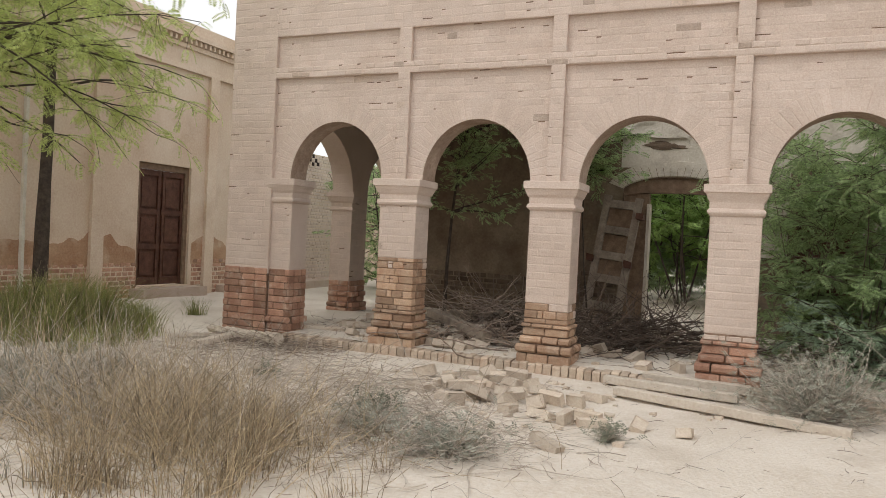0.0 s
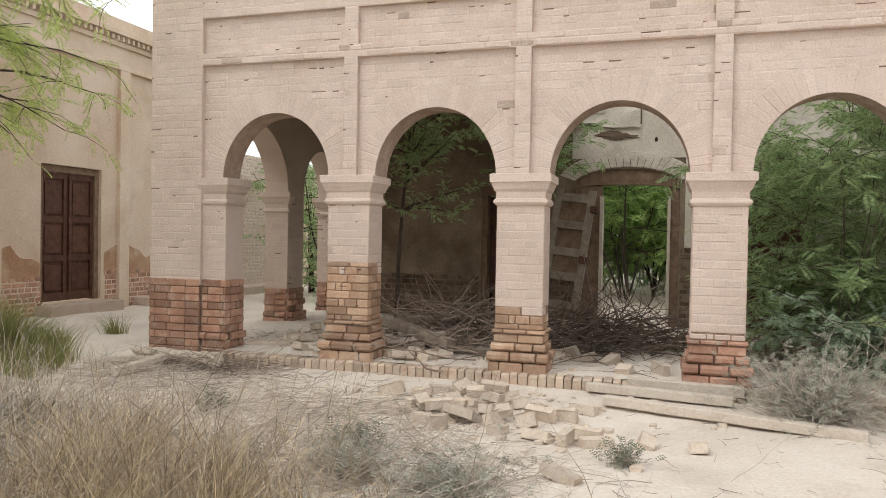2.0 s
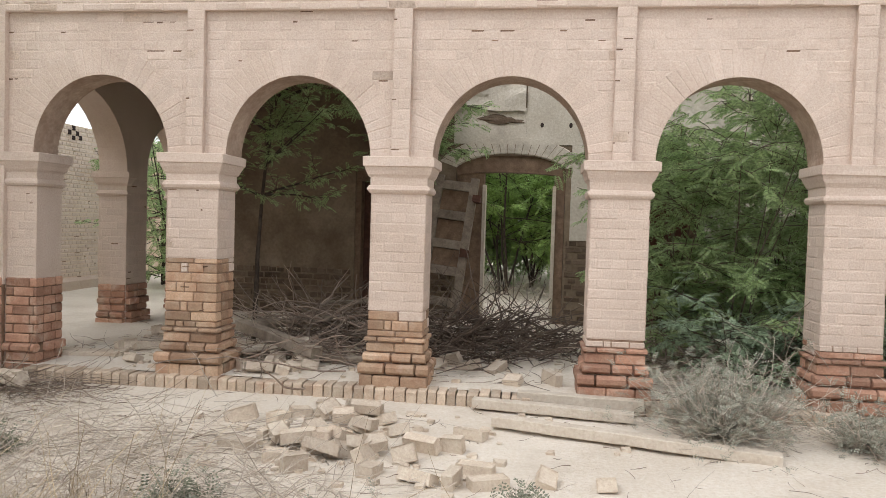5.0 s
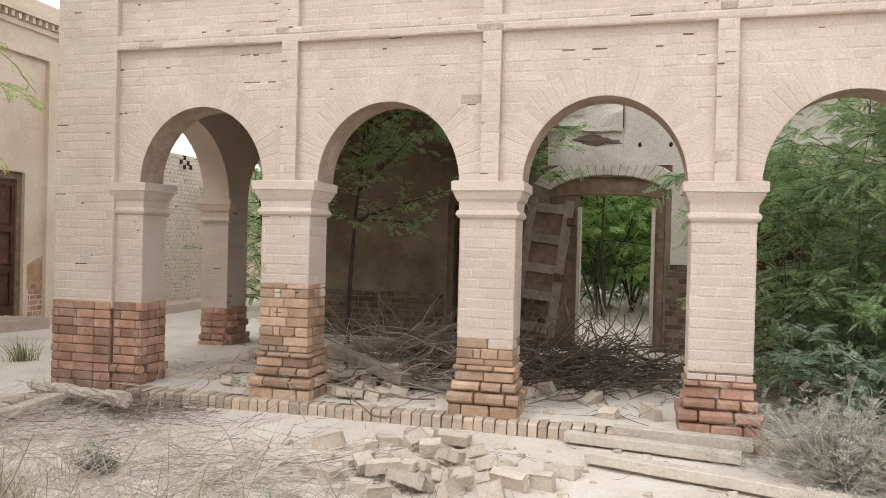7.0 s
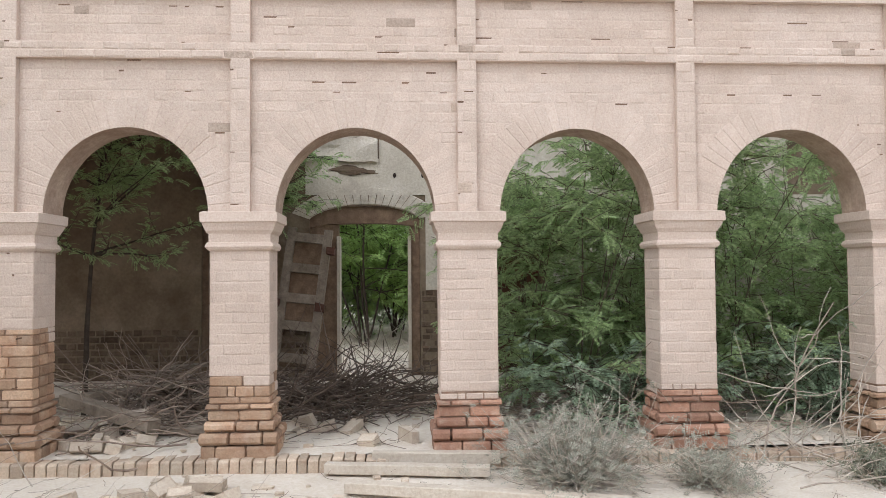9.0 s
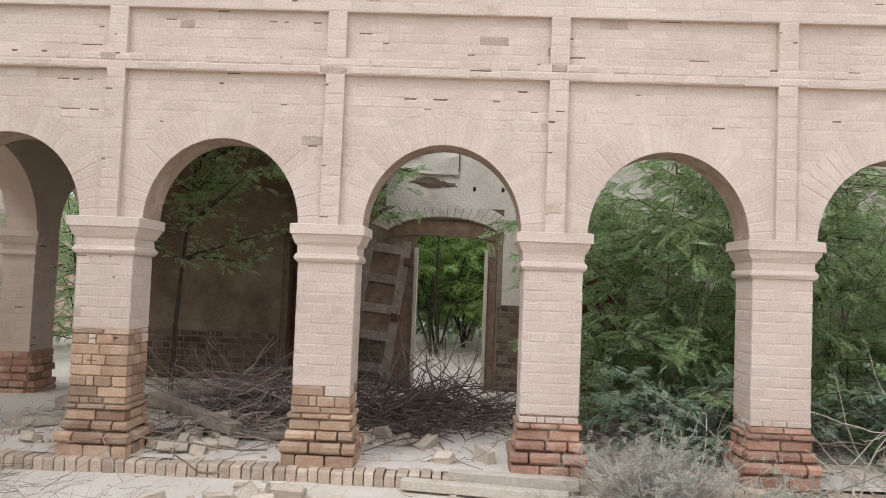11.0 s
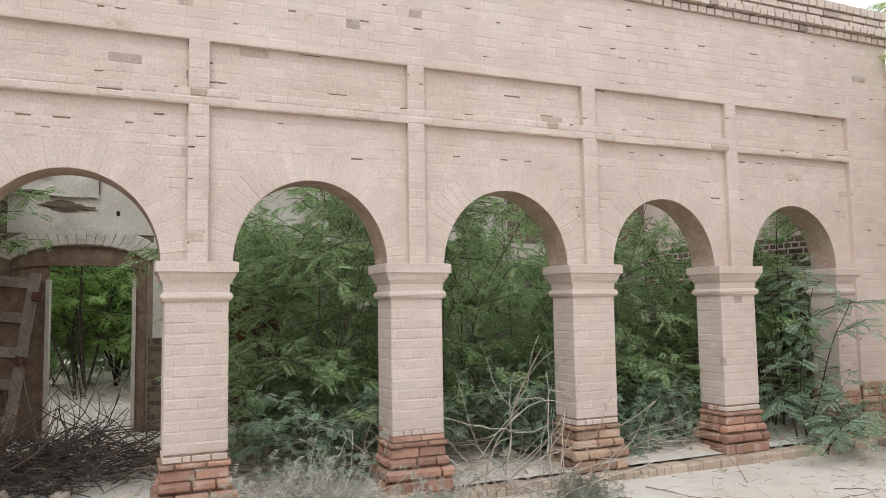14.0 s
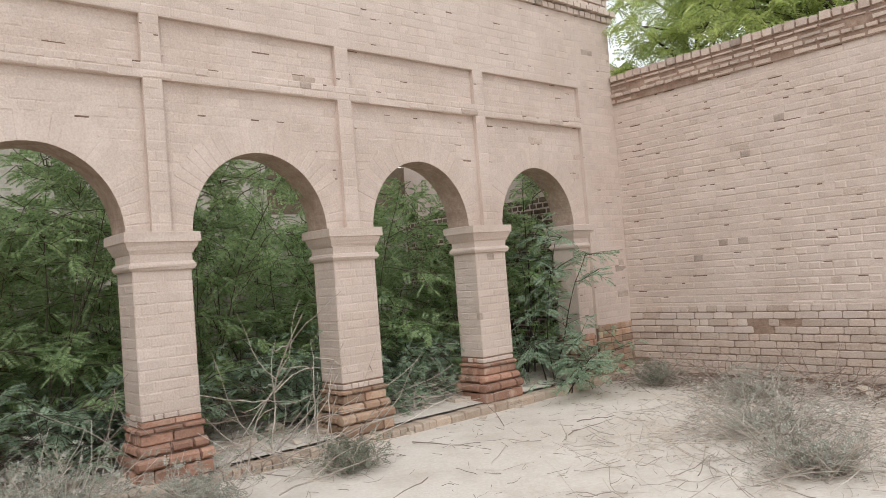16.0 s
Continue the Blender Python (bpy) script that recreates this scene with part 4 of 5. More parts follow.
plant("thorn_bush", "green thorn bush in the last dark bay", "bush", (10.55, 0.95, 0), 2.8, 0.6, 4, 11, 5, 6, ACACIA, LEAF, 0.015, 223, lambda p: 0.3 < p.y < 2.7 and p.x < 11.1, group="bushes in the arcade")
plant("creeping_thorn_bush", "low green branch trailing over the kerb", "bush", (10.0, -0.15, 0), 0.75, 0.55, 3, 6, 4, 5, ACACIA, LEAF_BLUE, 0.01, 222, lambda p: p.y < -0.02 and p.z > 0.0, lean=(0.1, -0.3), tilt=0.9)
# slender tree in the dark bay
plant("slender_tree", "slender dark-trunked tree with sparse small leaves", "tree", (-0.07, 1.63, 0), 3.1, 1.3, 1, 24, 8, 11, ACACIA, LEAF, 0.042, 231, lambda p: 0.5 < p.y < BACK - 0.06 and p.z < 3.4 and (p.z < 0.4 or abs(p.x + 0.07) < 0.1 or p.z > 1.3), first=0.55, lean=(0.0, 0), tilt=0.02, wobble=0.035, side=(-0.1, 1.1), size=0.62, droop=0.03)
plant("wall_shrub", "green shrub hanging beside the broken doorway arch", "bush", (1.55, 3.2, 0), 3.4, 1.0, 3, 20, 6, 7, ACACIA, LEAF, 0.02, 232, lambda p: 0.6 < p.y < BACK - 0.06 and p.x < 2.5 and (p.z > 2.25 or abs(p.x - 1.55) < 0.12), first=0.65, tilt=0.15, size=0.9)
# thicket behind the building
for base, h, spread, seed in (((2.4, 9.5, 0), 4.2, 2.2, 241), ((3.9, 10.5, 0), 4.5, 2.2, 242), ((1.2, 11.5, 0), 4.6, 2.2, 243), ((5.2, 9.0, 0), 4.0, 2.0, 244), ((3.1, 14.0, 0), 4.8, 2.4, 247), ((0.0, 9.5, 0), 4.2, 2.2, 248), ((2.9, 11.8, 0), 3.8, 2.2, 249), ((6.5, 12, 0), 4.6, 2.4, 250), ((1.8, 15.5, 0), 4.8, 2.4, 255), ((4.6, 15.0, 0), 4.8, 2.4, 256)):
    plant("thicket_tree", "many-stemmed green thorn tree behind the building", "tree", base, h, spread, 6, 10, 6, 6, FAR, LEAF_LIGHT, 0.035, seed, first=0.3, group="trees behind the building", twig_len=0.5)
for base, h, spread, seed in (((-1.6, 5.2, 0), 2.8, 1.1, 251), ((-3.6, 6.8, 0), 3.2, 1.3, 252), ((-4.7, 8.6, 0), 3.2, 1.2, 257), ((8.0, 5.5, 0), 3.6, 1.5, 253), ((5.2, 5.5, 0), 3.4, 1.4, 254)):
    plant("thicket_tree", "green thorn tree growing in the open room behind", "tree", base, h, spread, 5, 9, 5, 6, ACACIA, LEAF, 0.03, seed, lambda p: p.y > BACK + 0.45, group="trees behind the building")
for base, seed in (((-0.5, 13.5, 0), 281), ((1.6, 12.6, 0), 282), ((3.6, 13.2, 0), 283), ((5.6, 12.8, 0), 284), ((2.6, 16.5, 0), 285), ((4.6, 17.0, 0), 286), ((0.6, 16.8, 0), 287)):
    plant("low_thicket_bush", "low green bush in the thicket behind the building", "bush", base, 2.0, 1.5, 6, 7, 5, 6, FAR, LEAF, 0.02, seed, group="bushes behind the building", tilt=0.8, twig_len=0.5)
# tree above the east wall
plant("neem_tree", "broad bright green tree standing behind the courtyard wall", "tree", (14.5, -1.8, 0), 6.0, 2.9, 4, 30, 12, 8, NEEM, LEAF_NEEM, 0.14, 261, lambda p: p.x > XR + 0.5 or p.z > 4.0, first=0.5, tilt=0.35, twig_len=0.6, size=0.75)
plant("neem_tree", "bright green tree leaning over the courtyard wall", "tree", (13.7, 0.1, 0), 5.4, 1.9, 4, 20, 12, 8, NEEM, LEAF_NEEM, 0.1, 262, lambda p: (p.z > 3.9 or p.x > XR + 0.5) and p.y < 0.5 + 0.5 * max(0.0, p.z - 4.4), first=0.55, tilt=0.3, twig_len=0.5, size=0.75)
# tree beside the wing
plant("acacia_tree", "old dark-trunked acacia with hanging feathery sprays", "tree", (-5.35, -0.35, 0), 6.4, 2.4, 1, 26, 10, 7, MESQUITE, LEAF_NEEM, 0.15, 271, lambda p: p.x > XW + 0.3 and (p.z > 2.3 or abs(p.x + 5.35) < 0.4), lean=(0.01, -0.01), branch_r=0.022, first=0.5, tilt=0.02, droop=-0.1, twig_len=0.5, wobble=0.04)

plant("acacia_tree", "spreading acacia with long hanging feathery sprays", "tree", (-3.9, -3.05, 0), 5.0, 2.9, 2, 18, 10, 6, MESQUITE, LEAF_NEEM, 0.06, 272, lambda p: p.x > XW + 0.3 and p.z > 1.9 or abs(p.x + 3.9) + abs(p.y + 3.05) < 0.5, branch_r=0.016, first=0.5, tilt=0.15, droop=-0.1, twig_len=0.55, side=(0.9, 0.9))


# ---- grass, weeds, twigs ----
def blades(name, label, category, n, place, mat, height, seed, width=0.005, bend=0.5, tufts=0):
    rng = random.Random(seed)
    s = Soup()
    heart = [(*place(rng), rng.uniform(-0.35, 0.35), rng.uniform(-0.35, 0.35)) for _ in range(tufts)]
    for _ in range(n):
        if tufts:
            x, y, k, lean_x, lean_y = rng.choice(heart)
            ox, oy = rng.gauss(0, 0.07), rng.gauss(0, 0.07)
            x, y = x + ox, y + oy
        else:
            x, y, k = place(rng)
        z = ground_z(x, y) - 0.02
        h = height * k * rng.uniform(0.45, 1.1)
        a, b = rng.uniform(0, 2 * math.pi), rng.uniform(0.1, bend)
        dx, dy = math.cos(a) * b * h, math.sin(a) * b * h
        if tufts:
            dx, dy = dx * 0.6 + (ox * 3.5 + lean_x) * h, dy * 0.6 + (oy * 3.5 + lean_y) * h
        w = width * rng.uniform(0.6, 1.2)
        c = rng.uniform(0, math.pi)
        wx, wy = math.cos(c) * w, math.sin(c) * w
        pts = []
        for i, t in enumerate((0, 0.35, 0.7, 1.0)):
            px, py, pz = x + dx * t * t, y + dy * t * t, z + h * t * (1 - 0.25 * b * t)
            q = 1 - 0.8 * t
            pts += [(px - wx * q, py - wy * q, pz), (px + wx * q, py + wy * q, pz)]
        s.add(pts, ((0, 1, 3, 2), (2, 3, 5, 4), (4, 5, 7, 6)))
    return tagged(s.make(name, mat), label, category, kind="stuff")


def gauss_patch(cx, cy, sx, sy, clump=0.0):
    def f(rng):
        x, y = cx + rng.gauss(0, sx), cy + rng.gauss(0, sy)
        if clump:
            x, y = x + 0.12 * math.sin(7 * x + 3 * y), y + 0.12 * math.cos(6 * y - 2 * x)
        return x, y, max(0.35, 1 - 0.35 * ((x - cx) ** 2 / sx ** 2 + (y - cy) ** 2 / sy ** 2) ** 0.5)
    return f


blades("dry_grass", "tall straw-coloured dry grass clump", "grass", 2600, gauss_patch(0.75, -4.15, 0.6, 0.5, 1), GRASS_DRY, 0.78, 1, 0.0028, 0.7, 80)
blades("dry_grass", "grey-tan dead grass and stalks", "grass", 2600, gauss_patch(-0.75, -3.3, 0.75, 0.75, 1), GRASS_DRY, 0.62, 2, 0.003, 0.9, 95)
blades("grey_grass", "greyish dead weed stalks", "grass", 2400, gauss_patch(-1.0, -3.6, 0.7, 0.6, 1), GRASS_GREY, 0.6, 3, 0.003, 0.9, 80)
blades("soft_green_grass", "fine soft green grass by the wing", "grass", 9000, gauss_patch(-3.9, -1.25, 0.75, 0.65, 1), GRASS_GREEN, 0.9, 4, 0.004, 0.6, 60)
blades("dry_grass", "sparse tall dry grass stalks among the green", "grass", 500, gauss_patch(-3.2, -1.9, 0.7, 0.6), GRASS_DRY, 1.0, 5, 0.004, 0.4)


def brushwood(name, label, n, place, mat, seed, length=(0.25, 0.7), r=(0.002, 0.005), curl=0.25, rise=0.06, up=0.0, floor=None, sides=3):
    rng = random.Random(seed)
    s = Soup()
    for _ in range(n):
        x, y, k = place(rng)
        g = (floor if floor is not None else ground_z(x, y))
        a = rng.uniform(0, 2 * math.pi)
        L = rng.uniform(*length)
        pts = limb(rng, (x, y, g + 0.01 + rng.random() ** 2 * rise * k), (math.cos(a), math.sin(a), rng.uniform(-0.05, 0.1) + up * rng.random()), L, 6, curl)
        for p in pts:
            p.z = max(p.z, g + 0.004)
        rr = rng.uniform(*r)
        tube(s, pts, rr, rr * 0.45, sides)
    return tagged(s.make(name, mat), label, "twigs", kind="stuff")


def rect(x0, x1, y0, y1):
    return lambda rng: (rng.uniform(x0, x1), rng.uniform(y0, y1), 1.0)


TWIG_DARK = material("dark_twig", (0.17, 0.13, 0.105), 0.9, (0.09, 0.068, 0.054), 6, 0.2, 60, 0.35)
TWIG_PALE = material("bleached_twig", (0.56, 0.5, 0.43), 0.9, (0.4, 0.34, 0.28), 6, 0.2, 60, 0.25)
brushwood("dead_stalk", "long bleached dead stalks leaning every way", 1300, gauss_patch(-0.5, -3.5, 0.75, 0.7), TWIG_PALE, 9, (0.35, 0.95), (0.0018, 0.0036), 0.2, 0.15, 0.7)
brushwood("dead_stalk", "straw stalks leaning over the grass", 650, gauss_patch(0.7, -4.1, 0.6, 0.45), GRASS_DRY, 10, (0.3, 0.9), (0.0015, 0.003), 0.2, 0.15, 1.8)
brushwood("undergrowth", "grey bare undergrowth behind the building", 520, gauss_patch(2.9, 7.8, 1.5, 1.6), TWIG_PALE, 8, (0.3, 0.9), (0.002, 0.006), 0.25, 0.3, 0.9)
brushwood("twig_litter", "bleached dry twigs scattered over the sand", 300, gauss_patch(0.75, -1.75, 0.55, 0.5), TWIG_PALE, 11, (0.3, 0.9), rise=0.1)
brushwood("twig_litter", "dry twigs and stems lying by the weeds", 420, gauss_patch(1.5, -2.9, 0.6, 0.5), TWIG_PALE, 12, (0.2, 0.7))
brushwood("twig_litter", "broken twigs heaped round the fallen log", 340, gauss_patch(-1.15, -0.5, 0.42, 0.2), TWIG, 13, (0.2, 0.7), rise=0.14)
brushwood("twig_litter", "bleached thin twigs spread over the sand", 320, gauss_patch(-1.3, -1.3, 0.7, 0.35), TWIG_PALE, 25, (0.2, 0.8), rise=0.06)
brushwood("twig_litter", "tangled grey twigs and stalks strewn before the grass", 240, gauss_patch(0.6, -2.6, 0.7, 0.55), TWIG_PALE, 26, (0.2, 0.7), (0.0015, 0.0038), 0.25, 0.08, 0.12)
brushwood("twig_litter", "bleached thin twigs crossing on the sand", 420, gauss_patch(1.7, -3.2, 0.5, 0.4), TWIG_PALE, 27, (0.2, 0.65), (0.0015, 0.0035), 0.25, 0.1, 0.2)
brushwood("twig_litter", "scattered twigs over the courtyard", 380, rect(-2.5, 5.0, -4.5, -0.3), TWIG, 14, (0.04, 0.18), (0.0015, 0.0035))
brushwood("twig_litter", "scattered twigs over the eastern courtyard", 520, rect(4.5, 11.4, -4.5, -0.2), TWIG, 15, (0.04, 0.2), (0.0015, 0.0035))
brushwood("fallen_branch", "long bent dry branches on the sand", 6, rect(5.2, 9.6, -2.2, -0.5), TWIG, 24, (0.5, 1.1), (0.004, 0.007), 0.2, 0.08, 0.15, None, 5)
brushwood("twig_litter", "dry twigs lying before the courtyard wall", 900, gauss_patch(9.4, -3.1, 1.0, 0.75), TWIG_PALE, 16, (0.15, 0.55), rise=0.14, up=0.3)
brushwood("twig_litter", "dead brush along the foot of the wall", 420, gauss_patch(11.0, -1.9, 0.25, 1.3), TWIG, 17, (0.2, 0.6), rise=0.22, up=0.6)
brushwood("twig_litter", "chaff and twigs on the arcade floor", 700, rect(-1.5, 10.5, 0.1, 2.6), TWIG, 18, (0.08, 0.4), (0.0015, 0.004), floor=0.03)
brushwood("brushwood_heap", "dark tangled heap of cut thorn branches", 520, gauss_patch(2.45, 1.75, 0.6, 0.42), TWIG_DARK, 19, (0.5, 1.3), (0.004, 0.01), 0.3, 0.42, 0.42, 0.02, 4)
brushwood("brushwood_heap", "tangled heap of dry thorn branches", 320, gauss_patch(0.95, 1.5, 0.36, 0.5), TWIG, 20, (0.5, 1.3), (0.004, 0.01), 0.28, 0.55, 0.45, 0.02, 4)
brushwood("brushwood_heap", "dead thorn branches among the green bushes", 350, gauss_patch(5.2, 1.2, 0.8, 0.5), TWIG, 21, (0.4, 1.1), (0.002, 0.006), 0.25, 0.5, 0.5, 0.02, 4)
brushwood("brushwood_heap", "pale bare thorn branches beside the pier", 60, gauss_patch(6.4, -0.15, 0.45, 0.35), TWIG_PALE, 22, (0.6, 1.5), (0.003, 0.007), 0.24, 0.2, 0.9, None, 4)
brushwood("brushwood_heap", "dry thorn branches on the arcade floor", 200, gauss_patch(8.0, 0.9, 0.7, 0.4), TWIG_PALE, 23, (0.4, 1.1), (0.002, 0.006), 0.24, 0.3, 0.5, 0.02, 4)

LITTER = material("brown_leaf_litter", (0.27, 0.19, 0.14), 0.95, (0.16, 0.11, 0.08), 9, 0.0, 60, 0.4)
flakes, flake_rng = Soup(), random.Random(96)
for _ in range(5200):
    x, y = 11.55 - abs(flake_rng.gauss(0, 0.42)), flake_rng.uniform(-5.2, -0.15)
    g, a, r = ground_z(x, y) + 0.002 + 0.012 * flake_rng.random(), flake_rng.uniform(0, 6.28), flake_rng.uniform(0.006, 0.02)
    flakes.add([(x + r * math.cos(a + q) * k, y + r * math.sin(a + q) * k, g + flake_rng.uniform(0, 0.008)) for q, k in ((0, 1.3), (1.57, 0.6), (3.14, 1.3), (4.71, 0.6))], ((0, 1, 2, 3),))
tagged(flakes.make("leaf_litter", LITTER), "brown dead leaf litter along the foot of the courtyard wall", "leaf litter", kind="stuff")


def weed(base, height, spread, n, seed, leafy, mat, label, wood=TWIG_PALE):
    """A half-dead shrub: many fine stems fanning from the root, with tiny grey leaves."""
    rng = random.Random(seed)
    e = empty("weed_bush", (base[0], base[1], ground_z(*base)), label, "weed", "weeds in the court")
    s, lv = Soup(), Leaves(TINY)
    for _ in range(n):
        a, t = rng.uniform(0, 2 * math.pi), rng.random() ** 0.6
        d = (math.cos(a) * t * spread, math.sin(a) * t * spread, height * (1.15 - 0.7 * t))
        st = limb(rng, (math.cos(a) * 0.06 * spread * rng.random(), math.sin(a) * 0.06 * spread * rng.random(), -0.02), d, rng.uniform(0.3, 1.1) * Vector(d).length, 7, 0.3, 0.03)
        tube(s, st, 0.0045, 0.0016, 3)
        for _ in range(3):
            j = rng.randrange(2, len(st))
            tw = limb(rng, st[j], Vector((rng.uniform(-1, 1), rng.uniform(-1, 1), rng.uniform(0, 1))), rng.uniform(0.06, 0.16), 3, 0.25)
            tube(s, tw, 0.002, 0.001, 3)
            for q in range(leafy):
                lv.put(tw[rng.randrange(1, 4)], Vector((rng.uniform(-1, 1), rng.uniform(-1, 1), rng.uniform(-0.2, 1))), rng, 1.6)
    s.make("stem", wood, e)
    if lv.rows:
        lv.make("foliage", mat, e)
    return e


WEED_GREY = material("grey_weed_leaf", (0.42, 0.42, 0.35), 0.9, (0.29, 0.29, 0.235), 5, 0.0, 60, 0.25)
WEED_GREEN = material("dusty_weed_leaf", (0.27, 0.28, 0.21), 0.9, (0.17, 0.185, 0.13), 5, 0.0, 60, 0.25)
weed((4.4, -0.5), 0.5, 0.95, 400, 31, 2, WEED_GREY, "bushy grey-green half-dead weed beside the timbers")
weed((5.3, -0.75), 0.26, 0.7, 160, 32, 2, WEED_GREY, "low grey weed with dry stems")
weed((1.55, -3.1), 0.22, 0.5, 130, 33, 1, WEED_GREY, "small wiry grey weed on the sand")
weed((1.35, -2.75), 0.26, 0.2, 90, 34, 1, WEED_GREEN, "thin dark green weed tuft")
weed((2.15, -3.3), 0.16, 0.55, 220, 35, 1, WEED_GREY, "flat dead weed mat with wiry stems")
weed((9.2, -2.9), 0.26, 0.95, 260, 36, 1, WEED_GREY, "pale grey spreading weed in the courtyard")
weed((8.4, -3.6), 0.24, 0.9, 240, 37, 1, WEED_GREY, "pale grey spreading weed in the courtyard")
weed((10.4, -2.2), 0.3, 0.85, 220, 38, 1, WEED_GREY, "grey dry weed near the courtyard wall")
weed((10.9, -0.8), 0.32, 0.5, 160, 39, 1, WEED_GREEN, "dry weed at the foot of the corner")
weed((-0.2, -1.95), 0.16, 0.16, 60, 40, 1, WEED_GREEN, "small dark weed tuft in the sand")
weed((3.0, -2.3), 0.1, 0.12, 40, 41, 1, WEED_GREEN, "small dark weed tuft in the sand")
weed((6.6, -0.75), 0.22, 0.5, 130, 42, 2, WEED_GREEN, "low dusty weed by the pier")


# ---- loose bricks and timbers ----
def brick_mesh(seed):
    """A whole loose brick with a frog pressed in its top."""
    rng = random.Random(seed)
    bm = bmesh.new()
    L, W, H = rng.choice((0.115, 0.118, 0.112, 0.075)), 0.056, 0.038
    add_box(bm, -L, L, -W, W, -H, H)
    top = [f for f in bm.faces if f.normal.z > 0.5 or f.calc_center_median().z > H * 0.9][0]
    bmesh.ops.inset_region(bm, faces=[top], thickness=0.024)
    bmesh.ops.translate(bm, verts=top.verts, vec=(0, 0, -0.012))
    bmesh.ops.bevel(bm, geom=[e for e in bm.edges if e.calc_length() > 0.05], offset=0.005, segments=1, affect="EDGES")
    for v in bm.verts:
        v.co += Vector([rng.uniform(-0.003, 0.003) for _ in range(3)])
    me = bpy.data.meshes.new("loose_brick")
    bm.to_mesh(me)
    bm.free()
    me.materials.append(BRICK_PALE)
    return me


LOOSE = [brick_mesh(60 + i) for i in range(5)]
brick_rng = random.Random(77)


def loose_brick(x, y, turn, flat=True, z=None, tip=None, label="dusty loose brick lying on the sand"):
    ob = new("loose_brick", brick_rng.choice(LOOSE))
    g = ground_z(x, y) if z is None else z
    ob.location = (x, y, g + (0.031 if flat else 0.05))
    ob.rotation_euler = (radians(0 if flat else 90) + radians(brick_rng.choice((0, 0, 8, -8, 22, -25)) if tip is None else tip), radians(brick_rng.choice((0, 0, 4, -5, 16, -18))), radians(turn))
    return tagged(ob, label, "brick", "loose bricks")


for x, y, a in ((1.16, -1.55, -20), (1.34, -1.38, 60), (1.48, -1.37, 10), (1.48, -1.72, 15), (1.66, -1.9, 40), (1.68, -1.56, 35), (1.6, -1.2, -30), (1.76, -1.25, 50), (1.86, -1.57, 40), (1.85, -1.02, -20),
                (1.72, -0.75, 45), (1.5, -0.66, 85), (1.33, -0.78, 35), (1.22, -0.95, 70), (1.72, -0.5, 20), (1.84, -0.58, 80), (1.97, -0.78, 60), (2.0, -1.33, -30), (2.02, -1.62, 80), (2.1, -1.84, 75)):
    loose_brick(x, y, a, brick_rng.random() > 0.3)
for x, y, a in ((2.11, -1.05, 35), (2.26, -1.58, 5), (2.33, -1.36, -20), (2.53, -1.29, -15), (2.62, -0.97, -20), (2.4, -1.92, -25), (2.6, -1.94, 75), (2.71, -1.66, -10), (2.8, -1.9, 25), (0.95, -0.98, 5),
                (3.13, -1.78, 85), (3.47, -1.8, 85), (2.68, -2.78, -20), (1.9, -1.38, 0), (1.62, -1.4, 70), (9.9, -2.4, 5), (11.1, -3.0, 40)):
    loose_brick(x, y, a, brick_rng.random() > 0.25)
for x, y, a in ((1.55, -1.5, 20), (1.8, -1.4, -40), (1.95, -1.5, 80), (1.7, -0.95, 15), (1.6, -1.3, 60), (1.75, -1.65, 10), (1.9, -1.1, -20), (1.55, -0.8, 50), (2.05, -1.5, 30), (1.7, -1.45, 95), (1.4, -1.45, 130), (1.8, -0.7, 10)):
    loose_brick(x, y, a, True, ground_z(x, y) + 0.06, brick_rng.uniform(-35, 35), "dusty loose brick on top of the small heap")
for x, y, a in ((0.46, 0.3, 60), (0.76, 0.42, 65), (1.02, 0.4, 20), (0.9, 0.58, -40), (0.62, 0.7, 10), (2.44, 0.8, 5), (2.87, 0.25, -25), (3.2, 0.33, -60), (-0.63, 0.3, -20), (-1.2, 1.8, 30), (-0.75, 1.1, 0), (-1.0, 0.8, 70), (-0.4, 0.75, 15),
                (2.15, 0.75, 40), (2.25, 0.95, -30), (2.7, 0.75, 60), (6.7, 0.7, 20), (7.3, 0.45, 5), (8.9, 0.5, 30)):
    loose_brick(x, y, a, brick_rng.random() > 0.2, 0.02, None, "dusty loose brick on the arcade floor")
for _ in range(26):
    x, y = brick_rng.uniform(-1.3, 1.55), brick_rng.uniform(0.15, 1.6)
    if min(abs(x - c) for c in PIERS) > 0.42 or y > 0.65:
        loose_brick(x, y, brick_rng.uniform(0, 180), brick_rng.random() > 0.2, 0.02, None, "dusty loose brick among the arcade debris")
rubble = Soup()
rng = random.Random(88)
for _ in range(420):
    x, y = (rng.gauss(1.8, 0.6), rng.gauss(-1.3, 0.5)) if rng.random() < 0.35 else (rng.uniform(-1.6, 3.6), rng.uniform(0.1, 2.3)) if rng.random() < 0.7 else (rng.uniform(4, 10.5), rng.uniform(-0.4, 1.5))
    g = ground_z(x, y) if y < 0 else 0.02
    r = rng.uniform(0.008, 0.04)
    add = [(x + r * rng.uniform(0.5, 1.2) * sx, y + r * rng.uniform(0.5, 1.2) * sy, g + r * (0.5 * sz + 0.3) * rng.uniform(0.6, 1.1)) for sz in (-1, 1) for sx, sy in ((-1, -1), (1, -1), (1, 1), (-1, 1))]
    rubble.add(add, ((0, 1, 2, 3), (4, 5, 6, 7), (0, 1, 5, 4), (1, 2, 6, 5), (2, 3, 7, 6), (3, 0, 4, 7)))
tagged(rubble.make("rubble", BRICK_PALE), "small crumbs of brick and mortar", "rubble", kind="stuff")


